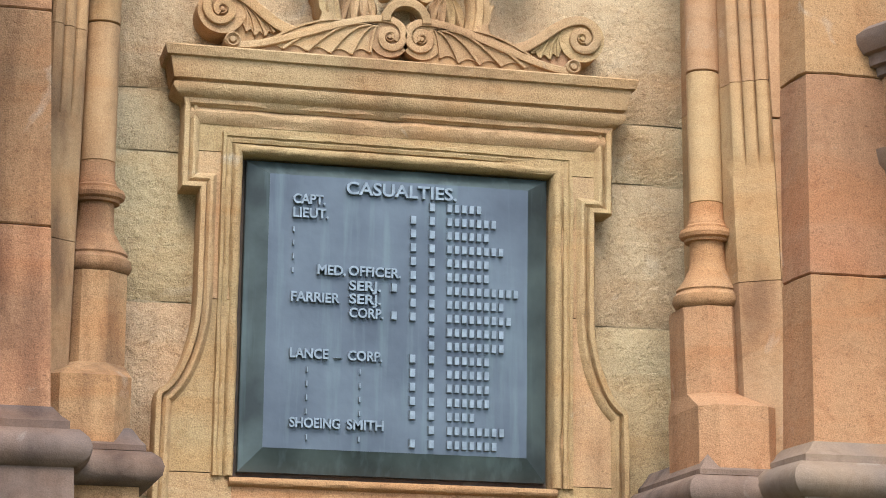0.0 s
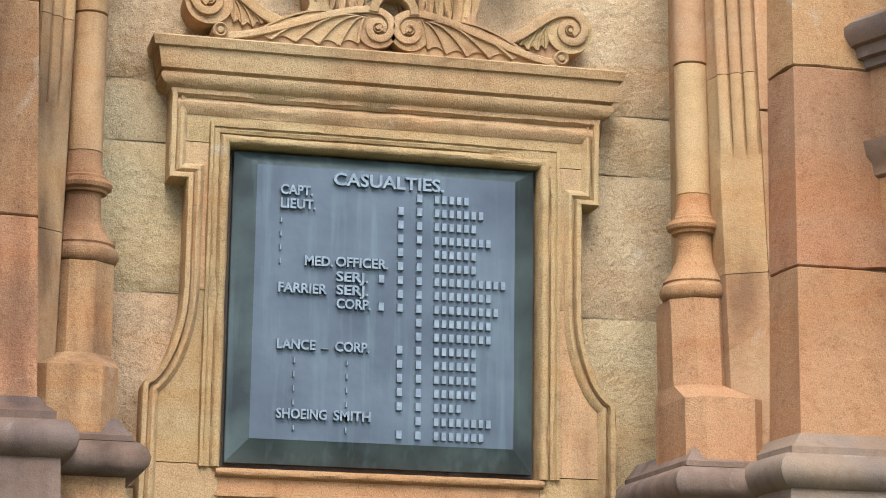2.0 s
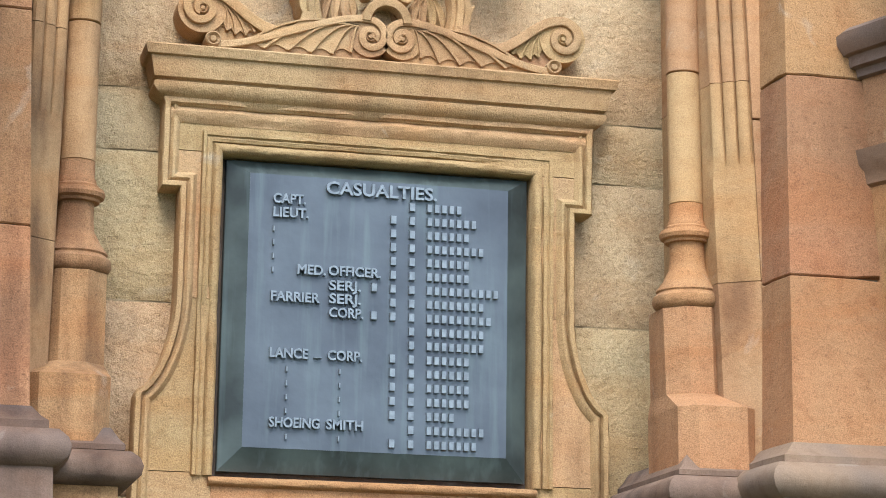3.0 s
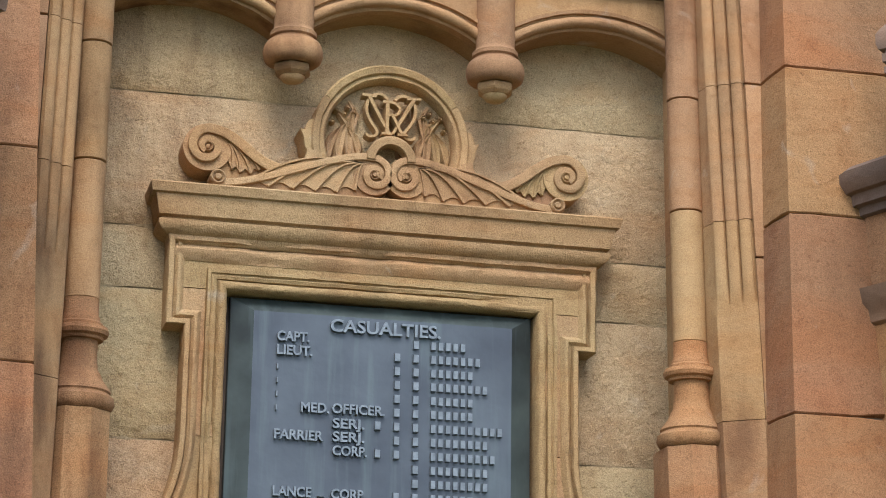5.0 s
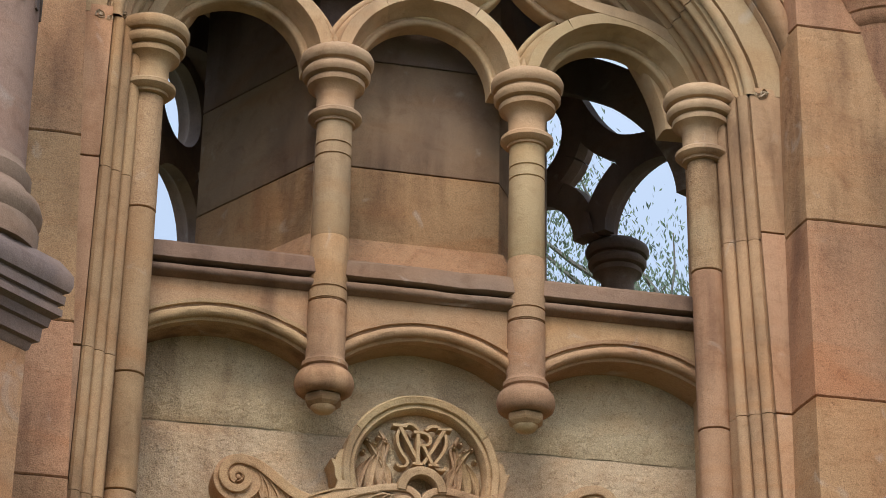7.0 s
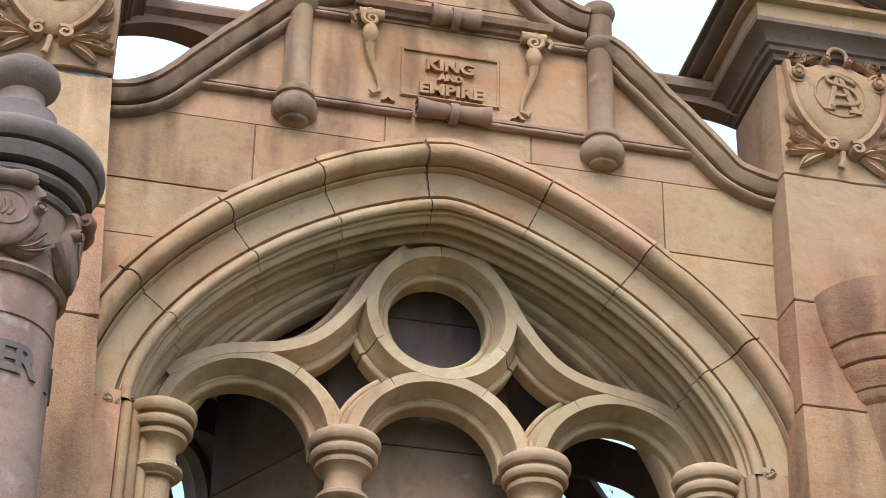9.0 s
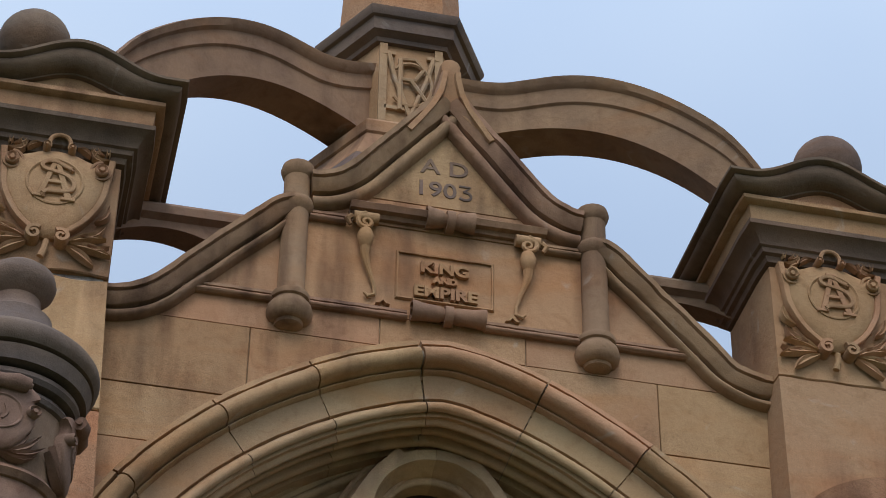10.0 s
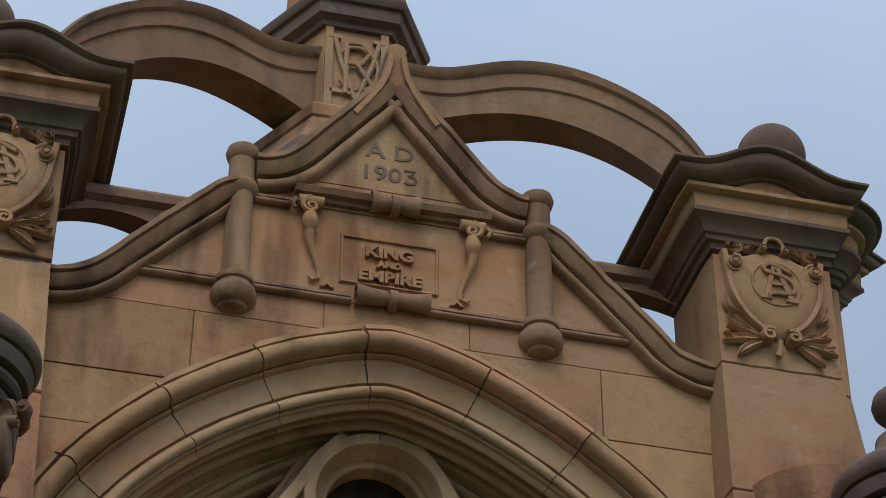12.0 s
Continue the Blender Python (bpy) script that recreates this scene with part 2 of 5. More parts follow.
def moulding(bm, path, profile, depth=lambda z: 0.0, closed=False, caps=True, wear=0.0022, chip=0.0):
    """Runs a profile of (outward, proud) along a path of (x, z) with mitred corners; outward lies to the left of the path,
    and proud stands towards the viewer from the depth at that height. wear roughens it, chip breaks its proud edges away."""
    dense = []
    ends = path + [path[0]] if closed else path
    for p, q in zip(ends, ends[1:]):
        k = max(1, int(math.hypot(q[0] - p[0], q[1] - p[1]) / 0.03)) if wear else 1
        dense += [(p[0] + (q[0] - p[0]) * t / k, p[1] + (q[1] - p[1]) * t / k) for t in range(k)]
    path = dense if closed else dense + [path[-1]]
    top = max(p for o, p in profile)
    n = len(path)
    rows = []
    for i, (x, z) in enumerate(path):
        a = path[i - 1] if (closed or i) else None
        b = path[(i + 1) % n] if (closed or i < n - 1) else None
        d1 = Vector((x - a[0], z - a[1])).normalized() if a else None
        d2 = Vector((b[0] - x, b[1] - z)).normalized() if b else None
        d1, d2 = d1 or d2, d2 or d1
        n1, n2 = Vector((-d1.y, d1.x)), Vector((-d2.y, d2.x))
        m = (n1 + n2) / max(0.35, 1 + n1.dot(n2))
        bite = max(0.0, noise.noise(Vector((x * 5.0, z * 5.0, 9.1))) - 0.18) * chip
        ring = []
        for k, (o, p) in enumerate(profile):
            w = wear * noise.noise(Vector((x * 19, z * 19, k * 3.7))) if p > -0.05 else 0.0
            o2 = o + w
            p2 = p + w - (bite * (0.6 + 0.4 * noise.noise(Vector((x * 31, z * 31, k)))) if p > top - 0.03 else 0.0)
            zz = z + m.y * o2
            ring.append((x + m.x * o2, depth(zz) - p2, zz))
        rows.append(ring)
    if closed:
        rows.append(rows[0])
    quads(bm, rows, True, caps and not closed)
    return bm


def roll(o, p, r, steps=6, a0=-90, a1=90):
    """Points of a rounded bead in a profile."""
    return [(o + r * math.sin(radians(a0 + (a1 - a0) * i / steps)), p + r * math.cos(radians(a0 + (a1 - a0) * i / steps))) for i in range(steps + 1)]


def arc(cx, cz, r, a0, a1, steps=24, rz=None):
    return [(cx + r * math.cos(radians(a0 + (a1 - a0) * i / steps)), cz + (rz or r) * math.sin(radians(a0 + (a1 - a0) * i / steps))) for i in range(steps + 1)]


def tube(bm, points, radii, steps=8):
    """A round rod along points in space, with a radius at each."""
    rows = []
    for i, p in enumerate(points):
        p = Vector(p)
        d = (Vector(points[min(i + 1, len(points) - 1)]) - Vector(points[max(i - 1, 0)])).normalized()
        u = d.orthogonal().normalized() if not rows else (u - d * u.dot(d)).normalized()
        v = d.cross(u)
        rows.append([tuple(p + radii[i] * (math.cos(2 * math.pi * k / steps) * u + math.sin(2 * math.pi * k / steps) * v)) for k in range(steps)])
    quads(bm, rows, True)
    return bm


def strap(bm, path, y, wide, deep):
    """A flat carved band along a path in the face, tapering where wide is a list."""
    n = len(path)
    rows = []
    for i, (x, z) in enumerate(path):
        a, b = path[max(0, i - 1)], path[min(n - 1, i + 1)]
        d = Vector((b[0] - a[0], b[1] - a[1])).normalized()
        w = (wide[0] + (wide[1] - wide[0]) * i / (n - 1)) / 2
        nx, nz = -d.y * w, d.x * w
        rows.append([(x + nx, y + 0.02, z + nz), (x + nx * 0.97, y - deep * 0.85, z + nz * 0.97), (x + nx * 0.8, y - deep, z + nz * 0.55), (x, y - deep, z), (x - nx * 0.8, y - deep, z - nz * 0.8), (x - nx * 0.97, y - deep * 0.85, z - nz * 0.97), (x - nx, y + 0.02, z - nz)])
    quads(bm, rows, True)


def rounded(path, times=2):
    """Cuts the corners of a path until it runs smoothly."""
    for _ in range(times):
        inner = []
        for p, q in zip(path, path[1:]):
            inner += [(0.75 * p[0] + 0.25 * q[0], 0.75 * p[1] + 0.25 * q[1]), (0.25 * p[0] + 0.75 * q[0], 0.25 * p[1] + 0.75 * q[1])]
        path = [path[0]] + inner + [path[-1]]
    return path


def letters(text, size, deep, material, m, parent=None, bold=0.0, align="LEFT", wide=1.0, fit=None):
    """Raised lettering in the built-in font, standing off an upright face, each letter a part of its own.
    m is the pose of the baseline; fit stretches the line to (left, width)."""
    cu = bpy.data.curves.new("letter", "FONT")
    cu.body, cu.size, cu.extrude, cu.offset, cu.align_x = text, size, deep, bold, align
    cu.resolution_u = 3
    tmp = bpy.data.objects.new("letter", cu)
    scene.collection.objects.link(tmp)
    me = bpy.data.meshes.new_from_object(tmp.evaluated_get(bpy.context.evaluated_depsgraph_get()))
    bpy.data.objects.remove(tmp)
    bpy.data.curves.remove(cu)
    if fit:
        xs = [v.co.x for v in me.vertices]
        k = fit[1] / (max(xs) - min(xs))
        me.transform(Matrix.Translation((fit[0], 0, 0)) @ Matrix.Diagonal((k, 1, 1, 1)) @ Matrix.Translation((-min(xs), 0, 0)))
    me.transform(m @ pose(0, 0, 0, 90, 0, 0) @ Matrix.Diagonal((wide, 1, 1, 1)))
    bm = bmesh.new()
    bm.from_mesh(me)
    bpy.data.meshes.remove(me)
    bmesh.ops.remove_doubles(bm, verts=bm.verts, dist=1e-5)
    left = set(bm.faces)
    while left:
        stack, island = [left.pop()], []
        while stack:
            f = stack.pop()
            island.append(f)
            for e in f.edges:
                for g in e.link_faces:
                    if g in left:
                        left.remove(g)
                        stack.append(g)
        one = bmesh.new()
        made = {}
        for f in island:
            for v in f.verts:
                if v not in made:
                    made[v] = one.verts.new(v.co)
            one.faces.new([made[v] for v in f.verts])
        part("letter", one, material, parent, smooth=False)
    bm.free()


CENTRE = (0.0, 0.92)  # axis of the three-sided memorial


def turned(degrees):
    return Matrix.Translation((*CENTRE, 0)) @ Matrix.Rotation(radians(degrees), 4, "Z") @ Matrix.Translation((-CENTRE[0], -CENTRE[1], 0))


def wall_y(z):
    """Front of the wall, which leans back as it rises to the gable."""
    return -0.155 - 0.085 * max(0.0, 6.5 - z) if z < 6.5 else -0.155

# ------------------------------------------------------------------ ground
bm = bmesh.new()
bmesh.ops.create_grid(bm, x_segments=8, y_segments=8, size=600)
tagged(part("ground", bm, GRASS), "dry mown park grass around the memorial", "ground", kind="structure")


# ------------------------------------------------------------------ upper wall with its pointed arch
def arch_z(x, a=1.10, foot=5.5, rise=1.01):
    u = min(1.0, abs(x) / a)
    return foot + rise * (1 - u ** 1.45) ** 0.585


def arch_path(foot_z, a=1.10):
    """From the left foot up over the point and down to the right foot."""
    pts = []
    for i in range(121):
        s = -1 + 2 * i / 120
        x = a * math.sin(s * math.pi / 2)
        pts.append((x, arch_z(x, a)))
    low = [(-a, foot_z + (5.5 - foot_z) * k / 6) for k in range(6)]
    return low + pts + [(-x, z) for x, z in reversed(low)]


def gable_z(x):
    """Top of the wall under the gable's coping."""
    x = abs(x)
    if x < 0.44:
        return 8.00 - 1.22 * x
    if x < 0.66:
        return 7.43
    if x < 1.1:
        return 7.26 - 0.91 * (x - 0.66)
    return max(6.72, 6.84 - 0.8 * (x - 1.1))


def wall_stone(bm, x0, x1, z0, z1, inside, outside, gap=0.0013, proud=0.0):
    """One squared stone, cut below by the arch and above by the gable."""
    n = max(2, int((x1 - x0) / 0.045))
    low, high = [], []
    for i in range(n + 1):
        x = x0 + gap + (x1 - x0 - 2 * gap) * i / n
        a, b = max(z0 + gap, outside(x)), min(z1 - gap, inside(x))
        if b - a > 0.012:
            low.append((x, a))
            high.append((x, b))
    if len(low) < 2:
        return False
    ring = low + high[::-1]
    cx, cz = sum(p[0] for p in ring) / len(ring), sum(p[1] for p in ring) / len(ring)

    def shrink(p, d):
        return (p[0] + (d if p[0] < cx else -d), p[1] + (d if p[1] < cz else -d))

    back = [(x, wall_y(z) + 0.2, z) for x, z in ring]
    mid = [(x, wall_y(z) + 0.004 - proud, z) for x, z in ring]
    face = [(x, wall_y(z) - proud, z) for x, z in (shrink(p, 0.0018) for p in ring)]
    quads(bm, [back, mid, face], True)
    return True


def widen(s, z):
    """The opening spreads a little towards its foot."""
    return (0.03 + 0.016 * (5 - z)) if s < 0 else (0.012 + 0.008 * (5 - z))


def build_wall():
    wall = thing("memorial_wall", "tan sandstone arched wall face with a stepped gable", "wall", "faces of the memorial")
    # core behind the stones
    bm = bmesh.new()
    n = 64
    ring = []
    xs = [-1.3 + 2.6 * i / n for i in range(n + 1)]
    low = [(x, arch_z(x, 1.24, 5.45, 1.2) - 0.03 if abs(x) < 1.23 else 5.5) for x in xs]
    high = [(x, gable_z(x) - 0.06) for x in xs]
    rows = []
    for k in range(9):
        rows.append([(x, wall_y(z0 + (z1 - z0) * k / 8) + 0.008, z0 + (z1 - z0) * k / 8) for (x, z0), (_, z1) in zip(low, high)])
    quads(bm, rows + [[(x, 0.16, z) for x, z in high], [(x, 0.16, z) for x, z in low], rows[0]])
    part("mortar_bed", bm, LIME, wall, smooth=False)
    hood = lambda x: arch_z(x, 1.24, 5.45, 1.2) if abs(x) < 1.25 else 0
    rng = random.Random(4)
    for z0, z1, cuts in ((5.55, 5.85, (-1.32, 1.32)), (5.85, 6.2, (-1.32, 1.32)), (6.2, 6.45, (-1.32, 1.32)), (6.45, 6.77, (-1.32, -0.74, 0.84, 1.32)), (6.77, 6.91, (-1.32, -0.25, 0.32, 1.32)),
                         (6.91, 7.345, (-1.32, -0.6, 0.6, 1.32)), (7.345, 7.475, (-0.7, -0.36, 0.33, 0.7)), (7.475, 8.1, (-0.7, 0.7))):
        for x0, x1 in zip(cuts, cuts[1:]):
            pieces = [(x0, min(x1, 0)), (max(x0, 0), x1)] if z0 < 6.3 and x0 < 0 < x1 else [(x0, x1)]
            for a, b in pieces:
                bm = bmesh.new()
                if wall_stone(bm, a, b, z0, z1, gable_z, hood, proud=rng.uniform(-0.002, 0.002)):
                    part("stone", bm, TAN, wall)
                else:
                    bm.free()
    # jambs below the springing, with the plain margin beside the pier
    for s in (-1, 1):
        for z0, z1 in ((2.56, 3.12), (3.12, 3.66), (3.66, 4.27), (4.27, 4.95), (4.95, 5.54)):
            bm = bmesh.new()
            rows = []
            for z in (z0 + 0.003, z1 - 0.003):
                e = widen(s, z)
                rows.append([(s * (1.114 + e), wall_y(z), z), (s * 1.38, wall_y(z), z), (s * 1.38, 0.14, z), (s * (1.114 + e), 0.14, z)])
            quads(bm, rows, True)
            part("jamb_stone", bm, TAN, wall, soft=0.005)
    # arch ring in voussoirs: hood roll, flat face, edge roll and stepped soffit
    full = arch_path(3.56)
    hood_prof = [(0.152, 0.0), (0.153, 0.022), (0.160, 0.034), (0.165, 0.034), (0.168, 0.014), (0.172, 0.034)] + roll(0.206, 0.066, 0.034) + [(0.240, 0.034), (0.244, 0.03), (0.246, 0.06), (0.25, 0.075), (0.272, 0.07), (0.276, 0.0), (0.276, -0.05), (0.150, -0.05)]
    ring_prof = [(0.165, -0.03), (0.165, 0.012), (0.064, -0.012), (0.061, -0.034), (0.055, -0.034), (0.052, -0.014)] + roll(0.026, -0.012, 0.02) + [(-0.002, -0.03), (-0.002, -0.048)] + roll(-0.009, -0.068, 0.013, 6, -20, -160) + \
                [(0.008, -0.088), (0.008, -0.112)] + roll(-0.004, -0.128, 0.014, 6, -10, -170) + [(0.004, -0.15), (0.004, -0.172)] + roll(-0.014, -0.192, 0.018, 6, -10, -170) + [(0.0, -0.215), (-0.006, -0.235), (-0.03, -0.245), (-0.034, -0.30), (0.1, -0.30)]
    arch_only = full[6:-6]

    def towards(p, q, d):
        k = d / math.hypot(q[0] - p[0], q[1] - p[1])
        return (p[0] + (q[0] - p[0]) * k, p[1] + (q[1] - p[1]) * k)

    cuts = [0, 19, 34, 46, 58, 70, 83, 99, 120]
    for k in cuts[1:-1]:
        near = [towards(arch_only[k], arch_only[m], 0.003) for m in (k - 1, k + 1)]
        for prof in (ring_prof, [(0.211 + (o - 0.211) * 0.8, q - 0.006) for o, q in hood_prof]):
            part("joint_mortar", moulding(bmesh.new(), [near[0], arch_only[k], near[1]], [(o + (0.004 if q < 0 else 0), q - 0.012) for o, q in prof], wall_y, wear=0), JOINT, wall)
    for a, b in zip(cuts, cuts[1:]):
        seg = arch_only[a:b + 1]
        mid = [towards(seg[0], seg[1], 0.0016)] + seg[1:-1] + [towards(seg[-1], seg[-2], 0.0016)]
        part("voussoir", moulding(bmesh.new(), mid, ring_prof, wall_y), BUFF, wall)
        part("hood_moulding", moulding(bmesh.new(), mid, hood_prof, wall_y, chip=0.03), TAN, wall)
    def splay(s, z, relief):
        """Section of the jamb: a flat splay whose three rolls and quirks die out as relief falls to nothing."""
        y = wall_y(z)
        e = widen(s, z)
        line = [(1.112 + e, y)]
        for i in range(31):
            t = i / 30
            u = (t * 3) % 1.0 if i < 30 else 1.0
            bump = relief * (0.012 * math.sin(math.pi * u) ** 0.7 - 0.009 * (1 if u < 0.04 or u > 0.96 else 0))
            line.append((1.108 + e - 0.108 * t - bump * 0.55, y + 0.004 + 0.078 * t - bump * 0.83))
        return line + [(0.995 + e, y + 0.13), (0.995 + e, 0.14), (1.112 + e, 0.14)]

    for s in (-1, 1):
        for z0, z1 in ((2.56, 3.12), (3.12, 3.79), (3.79, 4.27), (4.27, 4.92), (4.92, 5.5)):
            zs = [z0 + 0.0012 + (z1 - z0 - 0.0024) * i / 24 for i in range(25)]
            bm = bmesh.new()
            quads(bm, [[(s * x, y, z) for x, y in splay(s, z, min(1.0, max(0.0, (z - 3.50) / 0.05)))] for z in zs], True)
            part("jamb_roll", bm, TAN, wall)
    rng = random.Random(21)
    for s in (-1, 1):
        for k in range(9):
            bm = bmesh.new()
            x, z = rng.uniform(1.0, 1.16) + 0.02, 5.5 + rng.gauss(0, 0.012)
            r = rng.uniform(0.008, 0.02)
            y = wall_y(z) + max(0.0, 1.13 - x) * 0.7 + 0.002
            lathe_y(bm, s * x, z, y + 0.02, y - r * 0.5, r, 9)
            for v in bm.verts:
                v.co += Vector((noise.noise(v.co * 70), 0.4 * noise.noise(v.co * 90 + Vector((5, 0, 0))), noise.noise(v.co * 60 + Vector((0, 9, 0))) * 0.8)) * r * 0.8
            part("crumbled_mortar", bm, LIME, wall, smooth=False)
    return wall


face_wall = build_wall()


# ------------------------------------------------------------------ gable coping, shafts and string courses
def gable_side(s):
    bow = lambda p, q, r, n: [tuple((1 - t) ** 2 * p[k] + 2 * t * (1 - t) * q[k] + t * t * r[k] for k in (0, 1)) for t in [i / n for i in range(n + 1)]]
    top = [(0.0, 7.985), (0.15, 7.795), (0.28, 7.63)] + bow((0.33, 7.567), (0.42, 7.455), (0.545, 7.45), 8)
    low = bow((0.60, 7.325), (0.65, 7.315), (0.70, 7.25), 5) + [(0.85, 7.097), (0.97, 6.967)] + bow((1.04, 6.89), (1.14, 6.768), (1.29, 6.762), 8)
    return [(s * x, z) for x, z in top], [(s * x, z) for x, z in low]


def build_gable():
    g = thing("gable", "tan sandstone gable trim with coping, half shafts and carved scrolls", "gable", "gables of the memorial")
    prof = [(-0.085, -0.004), (-0.084, 0.012)] + roll(-0.056, 0.022, 0.024) + [(-0.031, 0.004), (-0.026, -0.004), (-0.022, 0.004), (-0.02, 0.05), (-0.01, 0.058), (0.03, 0.074), (0.034, 0.062), (0.04, 0.062), (0.044, 0.078), (0.066, 0.076), (0.07, 0.05), (0.07, -0.2), (-0.085, -0.2)]
    for s in (-1, 1):
        for k, p in enumerate(gable_side(s)):
            lean = [(o * 0.68 if o < 0 else o, q) for o, q in prof] if k else prof
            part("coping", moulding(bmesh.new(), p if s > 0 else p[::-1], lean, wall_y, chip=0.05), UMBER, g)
        # half shaft hung on the face
        c = (s * 0.6, -0.165)
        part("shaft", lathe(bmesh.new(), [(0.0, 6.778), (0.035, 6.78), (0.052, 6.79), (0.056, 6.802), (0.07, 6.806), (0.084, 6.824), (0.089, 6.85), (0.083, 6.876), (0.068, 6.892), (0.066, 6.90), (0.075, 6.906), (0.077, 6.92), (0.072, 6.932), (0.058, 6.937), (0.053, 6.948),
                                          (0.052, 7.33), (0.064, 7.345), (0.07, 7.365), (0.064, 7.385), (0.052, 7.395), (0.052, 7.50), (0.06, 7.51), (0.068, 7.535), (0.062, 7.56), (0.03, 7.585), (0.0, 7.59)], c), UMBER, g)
        part("console", carved_console(s), TAN, g, "small scrolled bracket with a tapering tail")
    line = [(0, -0.01), (0, 0.018)] + roll(0.012, 0.02, 0.010) + [(0.024, 0.01), (0.03, 0.022), (0.044, 0.02), (0.046, -0.01)]
    for z, xs in ((6.895, ((-1.03, -0.665), (-0.53, -0.15), (0.15, 0.53), (0.665, 1.03))), (7.315, ((-0.545, -0.4), (0.4, 0.545)))):
        for x0, x1 in xs:
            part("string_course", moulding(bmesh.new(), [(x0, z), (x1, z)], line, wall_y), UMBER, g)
    shelf = [(0, -0.01), (0, 0.02), (0.018, 0.026), (0.02, 0.05), (0.044, 0.062), (0.05, 0.055), (0.05, -0.01)]
    for x0, x1 in ((-0.39, -0.085), (0.105, 0.40)):
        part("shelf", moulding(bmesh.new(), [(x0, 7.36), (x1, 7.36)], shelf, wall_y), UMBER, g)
    # strap scroll curls over the shelf and the lower string
    for x0, x1, z, r in ((-0.075, 0.095, 7.385, 0.055), (-0.125, 0.14, 6.925, 0.05)):
        bm = bmesh.new()
        rows = []
        xm = (x0 + x1) / 2
        curl = [(radians(120 - 420 * i / 30), r * (1 - 0.62 * i / 30)) for i in range(31)]
        for x, k in ((x0 - 0.012, 1.08), (x0 + 0.004, 1.05), (x0 + 0.03, 0.92), (xm - 0.03, 0.8), (xm - 0.022, 0.66), (xm + 0.022, 0.66), (xm + 0.03, 0.8), (x1 - 0.03, 0.92), (x1 - 0.004, 1.05), (x1 + 0.012, 1.08)):
            shell = [(q * k, a) for a, q in curl] + [(q * k - 0.009, a) for a, q in reversed(curl)]
            rows.append([(x, -0.185 - q * math.cos(a), z + q * math.sin(a)) for q, a in shell])
        quads(bm, rows, True)
        lathe_x(bm, xm - 0.016, xm + 0.016, -0.185, z, r * 0.85, 16)
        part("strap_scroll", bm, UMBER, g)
    # sunk lettered panel frame
    path = [(-0.186, 7.01), (0.184, 7.01), (0.184, 7.222), (-0.186, 7.222)]
    panel = part("panel_frame", moulding(bmesh.new(), path[::-1], [(0, -0.006), (0, 0.008), (0.006, 0.01), (0.012, 0.0), (0.012, -0.006)], wall_y, closed=True), TAN, g)
    for x in (-0.245, 0.265):
        bm = bmesh.new()
        slab(bm, [(x - 0.028, 6.955), (x, 6.99), (x + 0.028, 6.955), (x + 0.012, 6.958), (x, 6.972), (x - 0.012, 6.958)], -0.175, -0.15)
        part("leaf_tip", bm, TAN, g)
    finial = bmesh.new()
    side = [(0.17, 7.80), (0.115, 7.885), (0.07, 7.96), (0.042, 8.03), (0.028, 8.10), (0.026, 8.14), (0.04, 8.16), (0.042, 8.19), (0.028, 8.215), (0.0, 8.225)]
    slab(finial, [(x, z) for x, z in side] + [(-x, z) for x, z in side[-2::-1]] + [(0.0, 7.975)], -0.215, -0.03)
    part("finial", finial, TAN, g, soft=0.008)
    for s in (-1, 1):
        lip = [(s * x, z) for x, z in side[:6]]
        part("ogee_lip", moulding(bmesh.new(), lip if s < 0 else lip[::-1], [(-0.012, 0.0), (-0.01, 0.018), (0.012, 0.02), (0.016, 0.0), (0.016, -0.15), (-0.012, -0.15)], lambda z: -0.215), TAN, g)
    back = bmesh.new()
    for s in (-1, 1):
        top, low = gable_side(s)
        for p in (top, low):
            ring = [(x, z + 0.015) for x, z in p] + [(p[-1][0], 6.7), (p[0][0], 6.7)]
            slab(back, ring if s > 0 else ring[::-1], -0.14, 0.12)
    part("backing", back, TAN, g)
    # cut letters stand as thin raised shapes; their shade is the dark colour
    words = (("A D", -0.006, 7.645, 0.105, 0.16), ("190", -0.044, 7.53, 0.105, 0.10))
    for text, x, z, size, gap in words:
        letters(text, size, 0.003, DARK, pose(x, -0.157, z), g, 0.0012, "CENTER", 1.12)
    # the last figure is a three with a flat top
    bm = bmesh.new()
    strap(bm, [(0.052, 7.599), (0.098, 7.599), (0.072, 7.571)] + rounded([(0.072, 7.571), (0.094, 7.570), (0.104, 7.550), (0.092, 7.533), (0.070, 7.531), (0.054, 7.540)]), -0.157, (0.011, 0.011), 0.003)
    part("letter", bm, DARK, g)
    for text, x, z, size in (("KING", -0.004, 7.136, 0.07), ("AND", -0.002, 7.09, 0.038), ("EMPIRE", 0.0, 7.02, 0.07)):
        letters(text, size, 0.009, TAN, pose(x, -0.165, z), panel, 0.0028, "CENTER", 1.15)
    return g


def lathe_x(bm, x0, x1, y, z, r, n=10):
    quads(bm, [[(x, y - r * math.cos(2 * math.pi * i / n), z + r * math.sin(2 * math.pi * i / n)) for i in range(n)] for x in (x0, x1)], True)
    return bm


def spiral(cx, cz, r0, r1, turns, start, hand=1, steps=40):
    """A volute in (x, z), winding inwards."""
    out = []
    for i in range(steps + 1):
        t = i / steps
        r = r0 * (r1 / r0) ** t
        a = radians(start) + hand * 2 * math.pi * turns * t
        out.append((cx + r * math.cos(a), cz + r * math.sin(a)))
    return out


